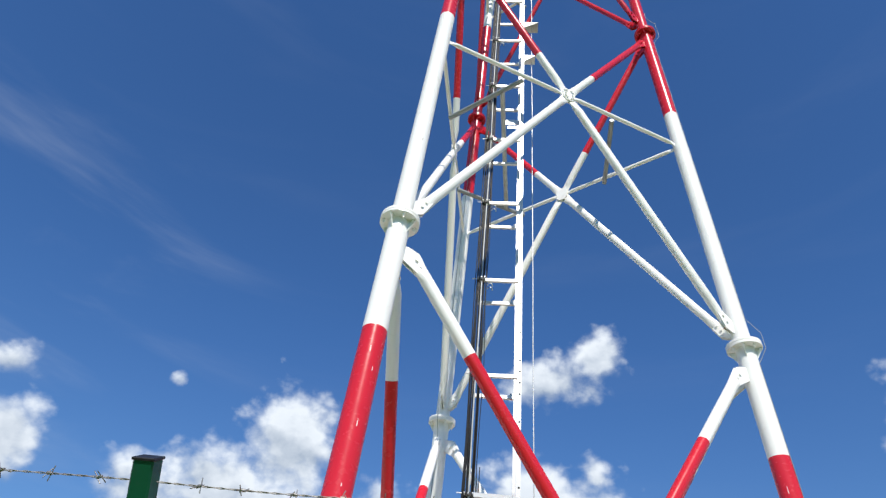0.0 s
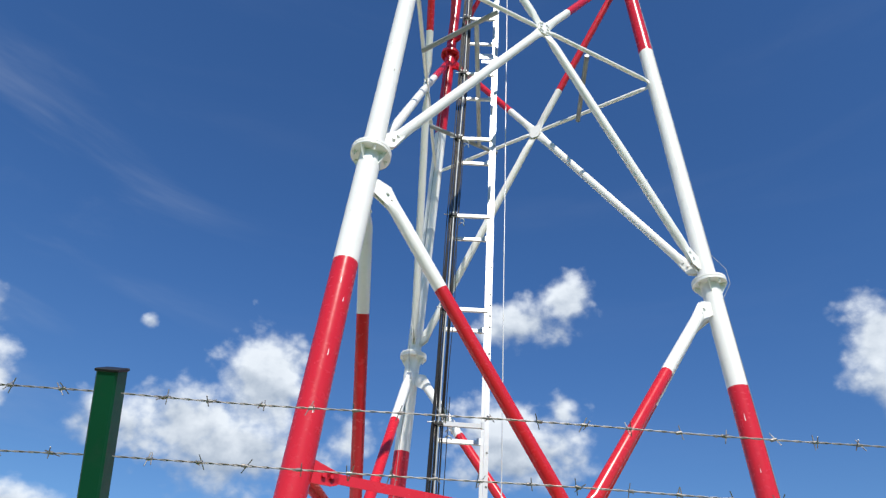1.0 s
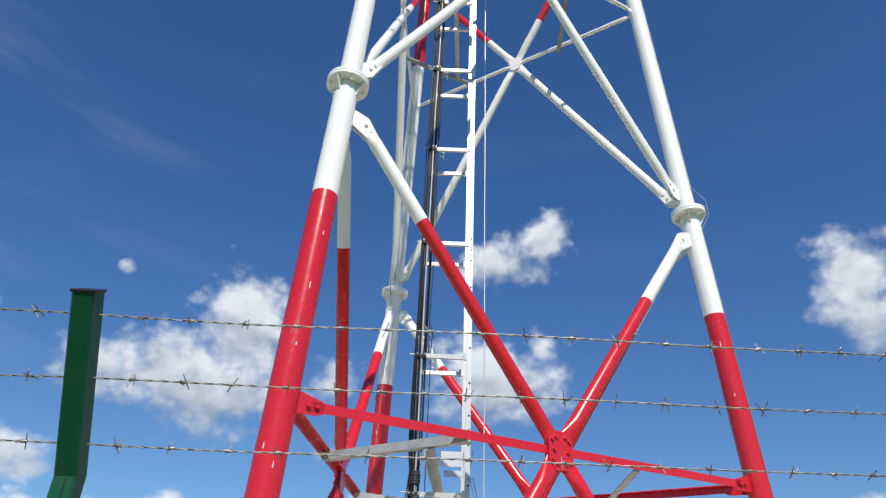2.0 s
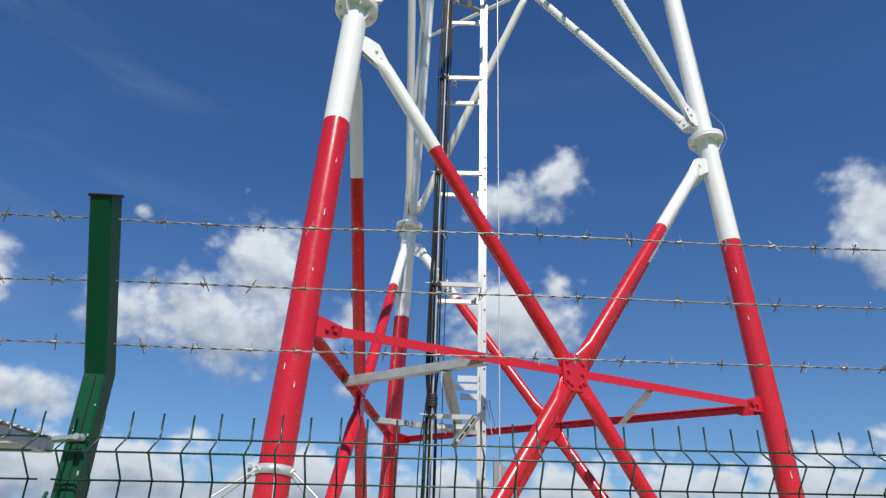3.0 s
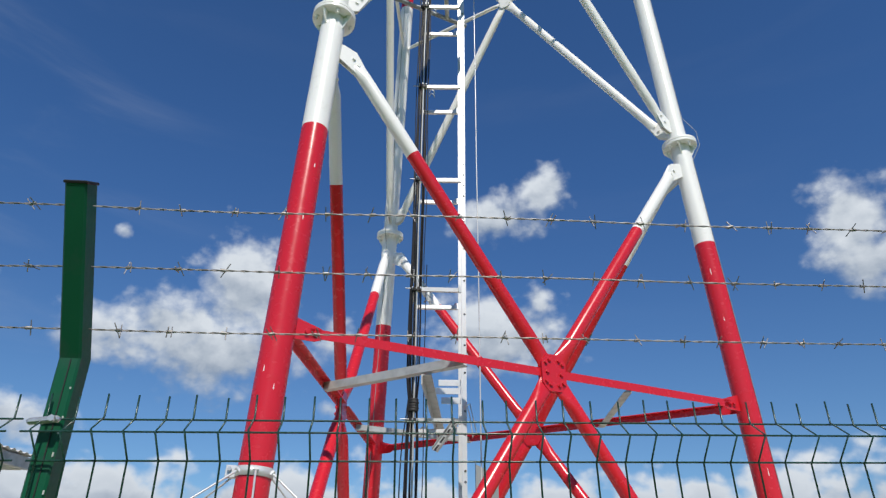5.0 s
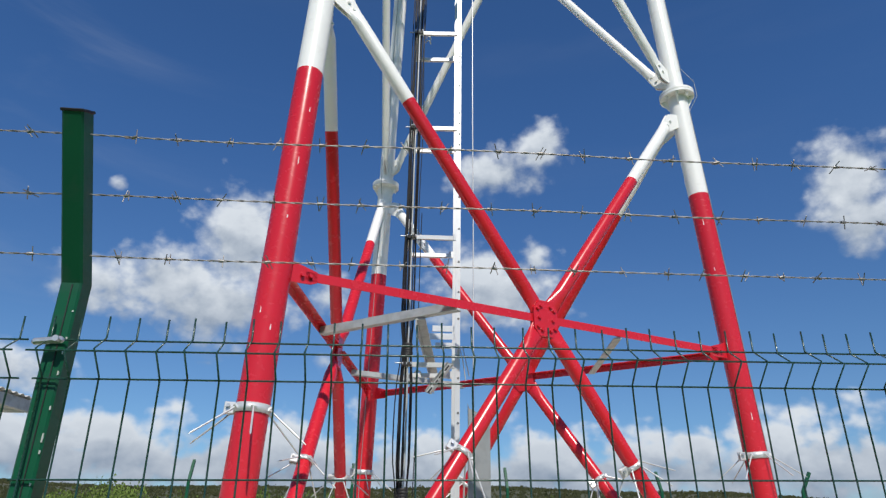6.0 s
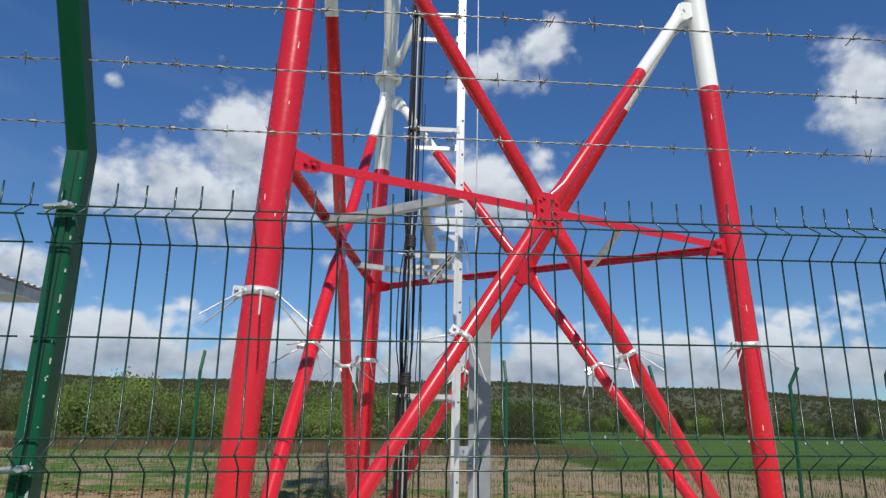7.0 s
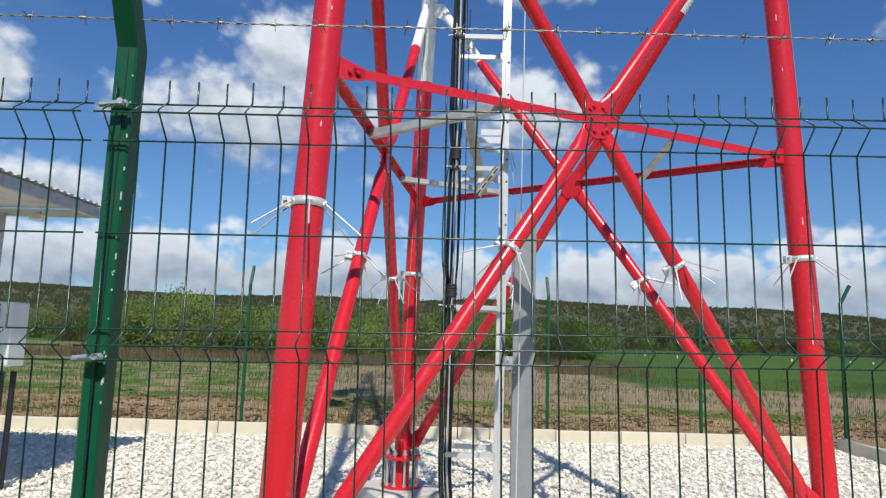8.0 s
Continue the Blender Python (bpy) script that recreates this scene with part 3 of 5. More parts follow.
            if si == 0:
                for k in (a, b):
                    lp = leg_at(k, zc)
                    d = (node - lp).normalized()
                    p, q = lp + d * (LEG_R + 0.07), node - d * (w * 0.6)
                    bm = bmesh.new()
                    o = p + nrm * 0.004 + Vector((0, 0, 0.023))
                    e = q + nrm * 0.004 + Vector((0, 0, 0.023))
                    angle_bar(bm, o, e, 0.046, 0.006, (0, 0, -1) if k == a else -nrm)
                    hb = part("horizontal", bm, RED, tower, "red painted angle bar")
                    bm = bmesh.new()
                    f = frame_of(lp, lp + d, (0, 0, 1))
                    extrude(bm, [(-0.04, LEG_R * .95), (0.07, LEG_R * .95), (0.062, LEG_R + 0.012), (0.027, 0.2), (-0.027, 0.2), (-0.038, 0.17)], -0.004, 0.004,
                            f @ Matrix(((1, 0, 0, 0), (0, 0, 1, 0), (0, 1, 0, 0), (0, 0, 0, 1))))
                    br = part("bracket", bm, RED, tower)
                    sgn = 1 if (f.to_3x3() @ Vector((0, 1, 0))).dot(nrm) > 0 else -1
                    for s in (0.125, 0.165):
                        piece("bolt", bolt[0], br, f @ pose(0, 0.009 * sgn, s, -90 * sgn, 0, 0))
            else:
                for k in (a, b):
                    lp = leg_at(k, zc)
                    d = (node - lp).normalized()
                    painted_member("horizontal", lp + d * LEG_R * .9, node - d * 0.04, 0.020, tower, nrm, 12, 0.05)
        # inner ties that cut off the corners of the triangle
    for z, mat, tie_r in ((2.71, GALV_DULL, 0), (7.06, ZINC_SHEET, 0.023), (11.3, ZINC_SHEET, 0.022)):
        for k in range(3):
            p, q = leg_at((k + 1) % 3, z), leg_at((k + 2) % 3, z)
            me_ = leg_at(k, z)
            u, v = me_.lerp(p, 0.315), me_.lerp(q, 0.315)
            bm = bmesh.new()
            if tie_r:
                tube(bm, u, v, tie_r, 10)
            else:
                angle_bar(bm, u + Vector((0, 0, -0.03)), v + Vector((0, 0, -0.03)), 0.047, 0.005, (0, 0, 1))
            part("corner_tie", bm, mat, tower, "grey zinc-coated corner tie" if not tie_r else "")
        u = leg_at(0, z).lerp(leg_at(1, z), 0.315).lerp(leg_at(0, z).lerp(leg_at(2, z), 0.315), 0.27)
        v = leg_at(2, z).lerp(leg_at(1, z), 0.315).lerp(leg_at(2, z).lerp(leg_at(0, z), 0.315), 0.27)
        bm = bmesh.new()
        if tie_r:
            tube(bm, u, v, tie_r, 10)
        else:
            angle_bar(bm, u + Vector((0, 0, -0.04)), v + Vector((0, 0, -0.04)), 0.055, 0.006, (1, 0, 0))
        part("ladder_bearer", bm, mat if not tie_r else GALV_DULL, tower)
    return tower


def b_minus(a, b):
    return leg_at(b, 2) - leg_at(a, 2)


tower_ = make_tower()


def make_paint_runs(tower):
    rng = random.Random(17)
    spots = [(0, 3.74, 1), (0, 3.62, 1), (0, 3.30, 1), (0, 2.98, 1), (0, 2.50, 1), (0, 2.42, 1), (1, 3.30, 1), (1, 2.3, 1), (1, 3.66, 1), (2, 3.4, 1), (0, 5.6, 0), (1, 1.55, 1)]
    for k, z, c in spots:
        p = leg_at(k, z)
        a = math.atan2(-p.y, -p.x) + rng.uniform(-.55, .55)
        up = (leg_at(k, z + 1) - p).normalized()
        n = Vector((math.cos(a), math.sin(a), 0))
        m = frame_of(p + n * (LEG_R - 0.0012), p + n * (LEG_R - 0.0012) + up, n)
        L = rng.uniform(0.014, 0.035)
        bm = bmesh.new()
        rings(bm, [(-L, .0004, .0012), (-L * .6, .0022, .0034), (0, .0018, .0024), (L, .0004, .001)], m, 8)
        part("paint_run", bm, WHITE if c else CONCRETE, tower, "pale dried paint run")


make_paint_runs(tower_)


def make_plinths():
    for k in range(3):
        p = leg_at(k, 0)
        bm = bmesh.new()
        block(bm, (0.62, 0.62, 0.45), None, 0.02)
        tagged(part("concrete_plinth", bm, CONCRETE, None, "", pose(p.x, p.y, 0.18 - 0.225, 0, 0, PHI)), "grey concrete plinth under a tower leg", "plinth", "tower plinths")


make_plinths()


# ---- above the view, unseen: a rest platform and drum antennas added to cast the dense shadow behind the kerb ----
def make_platform():
    z = 13.9
    plat = thing("rest_platform", "grey zinc grating platform high inside the tower", "platform")
    corners = [leg_at(k, z) for k in range(3)]
    mid = (corners[0] + corners[1] + corners[2]) / 3
    for k in range(3):
        p, q = (mid + (corners[j] - mid) * 1.25 for j in (k, (k + 1) % 3))
        bm = bmesh.new()
        angle_bar(bm, p, q, 0.07, 0.006, (0, 0, -1))
        part("edge_beam", bm, GALV_DULL, plat)
        bm = bmesh.new()
        tube(bm, p + Vector((0, 0, 1.05)), q + Vector((0, 0, 1.05)), 0.018, 8)
        part("hand_rail", bm, GALV_DULL, plat)
        bm = bmesh.new()
        tube(bm, p, p + Vector((0, 0, 1.05)), 0.02, 8)
        part("stanchion", bm, GALV_DULL, plat)
    for i in range(22):
        t = (i + 0.5) / 22
        a, b = (mid + (corners[j] - mid) * 1.25 for j in (0, 1))
        c = mid + (corners[2] - mid) * 1.25
        bm = bmesh.new()
        p, q = a.lerp(c, t), b.lerp(c, t)
        block(bm, ((q - p).length, 0.03, 0.03), Matrix.Translation((p + q) / 2) @ Matrix.Rotation(math.atan2((q - p).y, (q - p).x), 4, "Z"), 0)
        part("grating_bar", bm, GALV_DULL, plat)


def make_drum(k, z, turn, r):
    p = leg_at(k, z)
    out = Vector((math.cos(radians(turn)), math.sin(radians(turn)), 0))
    drum = thing("drum_antenna", "pale round microwave drum antenna clamped to a tower leg", "antenna", "drum antennas")
    bm = bmesh.new()
    rings(bm, [(0, r * .3, r * .3), (0.10, r * .8, r * .8), (0.2, r, r), (0.42, r, r), (0.45, r * .96, r * .96)], frame_of(p + out * 0.25, p + out), 28)
    part("shroud", bm, CABINET, drum)
    bm = bmesh.new()
    tube(bm, p + out * 0.04, p + out * 0.28, 0.04, 10)
    part("mount", bm, GALV, drum)


make_platform()
make_drum(0, 13.4, 205, 0.6)
make_drum(0, 16.0, 190, 0.6)
make_drum(2, 14.9, 150, 0.6)


# ---- spiked collars round the legs and the lower diagonals ----
def make_collars():
    lo = 0.57
    spots = [(leg_at(k, 2.06), leg_at(k, 3) - leg_at(k, 2), LEG_R) for k in range(3)]
    for a, b in ((0, 1), (1, 0), (1, 2), (2, 1), (2, 0), (0, 2)):
        p, q = leg_at(a, lo), leg_at(a, NODE_Z[0]).lerp(leg_at(b, NODE_Z[0]), 0.5)
        p = p + (leg_at(b, lo) - p).normalized() * 0.135
        spots.append((p.lerp(q, (1.945 - lo) / (NODE_Z[0] - lo)), q - p, 0.0415))
    for i, (c, d, r) in enumerate(spots):
        m = frame_of(c, c + d, (0.3, -1, 0))
        label = "bright zinc clamp collar with drooping spikes round a tower leg" if i < 3 else "bright zinc clamp collar with spikes round a diagonal"
        col = thing("anti_climb_collar", label, "spiked collar", "spiked collars", at=m)
        bm = bmesh.new()
        w = 0.019 if i < 3 else 0.014
        rings(bm, [(-w, r + .001, r + .001), (-w, r + .006, r + .006), (w, r + .006, r + .006), (w, r + .001, r + .001)], None, 32, False)
        part("band", bm, ALU, col)
        for s in (-1, 1):
            bm = bmesh.new()
            block(bm, (0.045, 0.012, 0.05), Matrix.Rotation(radians(262), 4, "Z") @ Matrix.Translation((r + 0.022, 0.009 * s, 0)), 0.002)
            part("clamp_ear", bm, ALU, col)
        bm = bmesh.new()
        rings(bm, [(-0.02, .005, .005), (0.02, .005, .005)], Matrix.Rotation(radians(262), 4, "Z") @ pose(r + 0.028, 0, 0.008, 90), 8)
        rings(bm, [(-0.03, .009, .009), (-0.018, .009, .009)], Matrix.Rotation(radians(262), 4, "Z") @ pose(r + 0.028, 0, 0.008, 90), 6)
        part("clamp_bolt", bm, GALV, col)
        n = 6
        L = 0.235 if i < 3 else 0.21
        bm = bmesh.new()
        rings(bm, [(0, .0045, .0045), (L - .012, .004, .004), (L, .0012, .0012)], None, 8)
        block(bm, (0.018, 0.024, 0.012), None, 0.002)
        spike = link_mesh("spike", bm, ALU)
        # spikes droop towards the ground whatever the collar's own tilt
        down = (m.to_3x3().inverted() @ Vector((0, 0, -1)))
        for q in range(n):
            a = radians(360 / n * q + (0 if i < 3 else 12))
            rad = Vector((math.cos(a), math.sin(a), 0))
            way = (rad * 0.80 + Vector((0, 0, -1)) * 0.62 + down * (0.0 if i < 3 else 0.15)).normalized()
            f = frame_of(rad * (r + 0.008), rad * (r + 0.008) + way)
            piece("spike", spike, col, f)


make_collars()


# ---- near fence: welded mesh panels with folds, a cranked post and three barbed wires ----
FENCE_X, FENCE_Y, FENCE_TURN = -0.638, 1.312, 4.0
FENCE = pose(FENCE_X, FENCE_Y, 0, 0, 0, FENCE_TURN)       # x along the fence, y away from the camera
RISE = FENCE @ pose(0.0365, 0, -0.006, 0, -1.1, 0)                 # the panels and wires climb a little along the fence
FOLDS = [(1.917, 1.886, 1.844), (1.489, 1.460, 1.433), (0.868, 0.835, 0.797), (0.34, 0.305, 0.268)]
PLAIN = [1.667, 1.10, 0.57, 0.09]
PITCH = 0.0532


def panel_profile(top, folds, depth):
    pts = [(0.0, top)]
    for hi, mid, lo in folds:
        pts += [(0.0, hi), (-depth, mid), (0.0, lo)]
    return pts + [(0.0, 0.04)]


def make_fence_panel(name, start, count, m, label, wires_joined=False, r=0.0019):
    panel = thing(name, label, "fence panel", "mesh fence panels", at=m)
    bm = bmesh.new()
    path_tube(bm, [(0, y, z) for y, z in panel_profile(1.960, FOLDS, 0.045)], r, 6)
    upright = link_mesh("upright_wire", bm, GREEN_WIRE)
    rng = random.Random(5)
    if wires_joined:
        allw = bmesh.new()
        for i in range(count):
            tmp = upright.copy()
            tmp.transform(Matrix.Translation((start + i * PITCH, 0, 0)))
            allw.from_mesh(tmp)
            bpy.data.meshes.remove(tmp)
        tagged(part("upright_wire", allw, GREEN_WIRE, panel), kind="stuff")
    else:
        for i in range(count):
            piece("upright_wire", upright, panel, pose(start + i * PITCH + rng.uniform(-.0015, .0015), rng.uniform(-.001, .001), rng.uniform(-.003, .004), 0, rng.uniform(-.12, .12)))
    length = (count - 1) * PITCH + 0.03
    bm = bmesh.new()
    tube(bm, (start - 0.015, 0, 0), (start - 0.015 + length, 0, 0), r, 6)
    cross = link_mesh("cross_wire", bm, GREEN_WIRE)
    for hi, mid, lo in FOLDS:
        for z, y in ((hi, 0.0053), (mid, -0.045 + 0.0053), (lo, 0.0053)):
            piece("cross_wire", cross, panel, pose(0, y, z))
    for z in PLAIN:
        piece("cross_wire", cross, panel, pose(0, 0.0053, z))
    return panel


make_fence_panel("mesh_fence_panel", -0.009, 45, RISE, "dark green welded wire mesh fence panel with folds")
make_fence_panel("mesh_fence_panel", -2.403, 45, RISE, "dark green welded wire mesh fence panel with folds")

ARM_LEAN, ARM_RISE, BEND_Z = 0.16, 0.30, 2.034


def make_post(m, name="fence_post", label="dark green cranked steel fence post with scuffed edges", detail=True):
    post = thing(name, label, "fence post", "fence posts", at=m)
    w, d = 0.041, 0.049
    bm = bmesh.new()
    b = 0.004

    def ring(y, z, tilt):
        c, s = math.cos(tilt), math.sin(tilt)
        o = [(-w / 2 + b, -d / 2), (w / 2 - b, -d / 2), (w / 2, -d / 2 + b), (w / 2, d / 2 - b), (w / 2 - b, d / 2), (-w / 2 + b, d / 2), (-w / 2, d / 2 - b), (-w / 2, -d / 2 + b)]
        return [bm.verts.new((px, y + py * c, z + py * s)) for px, py in o]

    tilt = math.atan2(ARM_LEAN, ARM_RISE)
    y0 = d / 2 + 0.012
    rows = [ring(y0, -0.4, 0), ring(y0, BEND_Z, -tilt / 2 * -1), ring(y0 - ARM_LEAN, BEND_Z + ARM_RISE, tilt)]
    for i in range(2):
        for k in range(8):
            bm.faces.new((rows[i][k], rows[i][(k + 1) % 8], rows[i + 1][(k + 1) % 8], rows[i + 1][k]))
    bm.faces.new(rows[0][::-1])
    bm.faces.new(rows[2])
    part("shaft", bm, GREEN, post)
    if not detail:
        return post
    bm = bmesh.new()
    mm = Matrix.Translation((0, y0 - ARM_LEAN - 0.001, BEND_Z + ARM_RISE + 0.002)) @ Matrix.Rotation(tilt, 4, "X")
    block(bm, (w + 0.004, d + 0.004, 0.006), mm, 0.0015)
    part("cap", bm, BLACK, post, "dark plastic cap")
    bm = bmesh.new()
    block(bm, (0.002, 0.0015, 1.95), Matrix.Translation((0.004, y0 - d / 2 - 0.0004, 1.05)), 0)
    part("seam", bm, TAPE_AND_SHADE, post, "dark fold line")
    # chips in the coating down the edge towards the gap
    rng = random.Random(11)
    for i in range(26):
        z = rng.uniform(1.35, BEND_Z + ARM_RISE - 0.02)
        y = y0 - d / 2 - (max(0, z - BEND_Z) / ARM_RISE * ARM_LEAN)
        bm = bmesh.new()
        hh = rng.uniform(0.0015, 0.006) * (1.5 if z > BEND_Z else 1)
        mm = Matrix.Translation((w / 2 - 0.0025 + rng.uniform(-.0025, 0.0008), y - 0.0002 + max(0, rng.uniform(-.002, .002)), z)) @ Matrix.Rotation(tilt if z > BEND_Z else 0, 4, "X") @ Matrix.Rotation(radians(45), 4, "Z")
        extrude(bm, [(-.0016, 0), (-.0006, -.0008), (.0012, -.0006), (.0016, .0004), (0, .001)], -hh, hh * rng.uniform(.5, 1), mm)
        part("chip", bm, SCRATCH, post)
    # clips that hold the panels, at every fold
    for hi, mid, lo in FOLDS[:4]:
        z = hi - 0.012 if hi > 1.9 else lo - 0.002
        bm = bmesh.new()
        mm = pose(-0.004, -0.010, z, 0, -7, 0)
        block(bm, (0.056, 0.014, 0.012), mm, 0.004)
        tube(bm, mm @ Vector((0.018, -0.004, 0)), mm @ Vector((0.018, -0.014, 0)), 0.006, 8)
        part("clip", bm, GALV, post, "worn zinc panel clip")
    return post


make_post(FENCE)
for off in (-2.394, 2.394):
    make_post(FENCE @ Matrix.Translation((off, 0, 0)))


def make_barbed_wire(frac, seed):
    rng = random.Random(seed)
    z0 = BEND_Z + ARM_RISE * frac
    y0 = 0.045 - ARM_LEAN * frac
    wire = thing("barbed_wire", "weathered zinc barbed wire stretched between cranked posts", "barbed wire", "barbed wires", at=RISE)

    def at(x):
        # a slack line between posts with a few kinks
        u = (x / 2.45) % 1.0
        return y0 + 0.004 * noise.noise((x * 2.1, seed, 0)), z0 + 0.008 - 0.004 * 4 * u * (1 - u) * (1.2 - frac * 0.6) + 0.006 * noise.noise((x * 1.7, seed, 7))

    n = 330
    for s in (0, math.pi):
        bm = bmesh.new()
        pts = []
        for i in range(n):
            x = -2.45 + 4.9 * i / (n - 1)
            y, z = at(x)
            a = x * 2 * math.pi / 0.055 + s
            pts.append((x, y + 0.0013 * math.cos(a), z + 0.0013 * math.sin(a)))
        path_tube(bm, pts, 0.0011, 5)
        part("strand", bm, WIRE, wire)
    variants = []
    for v in range(4):
        bm = bmesh.new()
        for j in range(2):
            a = rng.uniform(0, 6.28)
            lean = rng.uniform(-.5, .5)
            e = [Vector((0.004 * (j - .5) * 2 + lean * 0.015 * s, 0.015 * s * math.cos(a), 0.015 * s * math.sin(a))) for s in (-1, 1)]
            tube(bm, e[0], e[1], 0.0011, 5)
        rings(bm, [(-0.006, .0032, .0032), (-0.002, .0036, .0036), (0.002, .0033, .0033), (0.006, .003, .003)], pose(0, 0, 0, 0, 90, 0), 8)
        variants.append(link_mesh("barb", bm, WIRE))
    x = -2.4 + rng.uniform(0, .09)
    while x < 2.42:
        y, z = at(x)
        piece("barb", variants[rng.randrange(4)], wire, pose(x, y, z, rng.uniform(0, 360), rng.uniform(-15, 15), rng.uniform(-15, 15)))
        x += 0.094 + rng.uniform(-.012, .012)


for frac, seed in ((0.885, 1), (0.535, 2), (0.175, 3)):
    make_barbed_wire(frac, seed)


# ---- cable ladder inside the tower, with its cables ----
RUNGS = [0.815 + 0.865 * i for i in range(0, 15)]
LAD_X, LAD_Y, LAD_DY, LAD_TOP = 0.229, 4.14, 0.35, 13.2


def make_ladder():
    lad = thing("cable_ladder", "bright zinc cable ladder with perforated rails and paired rungs", "cable ladder")
    # raised black discs paint in the shade of the rail's holes
    hole = bmesh.new()
    rings(hole, [(0, .0065, .0065), (0.0022, .0065, .0065), (0.0022, .002, .002), (-0.001, .002, .002)], None, 10, False)
    hole_me = link_mesh("slot_bolt", hole, TAPE_AND_SHADE)
    rng = random.Random(3)
    for y, x, w in ((LAD_Y, LAD_X, 0.030), (LAD_Y + LAD_DY, LAD_X - 0.012, 0.026)):
        bm = bmesh.new()
        t = 0.003
        o = [(-w / 2, 0), (w / 2, 0), (w / 2, 0.03), (w / 2 - t, 0.03), (w / 2 - t, t), (-w / 2 + t, t), (-w / 2 + t, 0.03), (-w / 2, 0.03)]
        extrude(bm, o, 0.02, LAD_TOP, Matrix.Translation((x, y, 0)))
        rail = part("rail", bm, ALU, lad)
        z = 0.4
        while z < 11 and w > 0.029:
            piece("slot_bolt", hole_me, rail, pose(x + 0.004, y, z, 90))
            z += rng.choice((0.06, 0.09, 0.14, 0.21, 0.24))
    rung = bmesh.new()
    extrude(rung, [(-0.014, 0), (0.014, 0), (0.014, 0.022), (0.011, 0.022), (0.011, 0.003), (-0.011, 0.003), (-0.011, 0.022), (-0.014, 0.022)], -0.155, 0.155, pose(0, 0, 0, 0, 90, 0))
    rung_me = link_mesh("rung", rung, ALU)
    plate = bmesh.new()
    block(plate, (0.03, 0.012, 0.05), None, 0.002)
    plate_me = link_mesh("rung_cleat", plate, ALU)
    for i, z in enumerate(RUNGS):
        for y, dx in ((LAD_Y + 0.012, 0.0), (LAD_Y + LAD_DY - 0.03, -0.02)):
            r = piece("rung", rung_me, lad, pose(LAD_X - 0.165 + dx, y, z, rng.uniform(-4, 4), rng.uniform(-.6, .6), 0))
            piece("rung_cleat", plate_me, r, pose(0.146, -0.004, 0.002))
        # tie bars between the two frames
        bm = bmesh.new()
        block(bm, (0.024, LAD_DY - 0.03, 0.003), Matrix.Translation((LAD_X - 0.33, LAD_Y + LAD_DY / 2, z)), 0)
        part("tie_bar", bm, ALU, lad)
    # fixing plates where the ladder is carried by the tower
    for zb in (2.715, 7.13, 11.4):
        for dz, wx in ((0.0, 0.17), (0.055, 0.14), (-0.06, 0.12)):
            bm = bmesh.new()
            block(bm, (wx, 0.004, 0.04), Matrix.Translation((LAD_X - 0.02 - wx / 2, LAD_Y + 0.045 + 0.012 * (dz > 0), zb + 0.02 + dz)), 0.001)
            part("fixing_plate", bm, ALU, lad)


make_ladder()


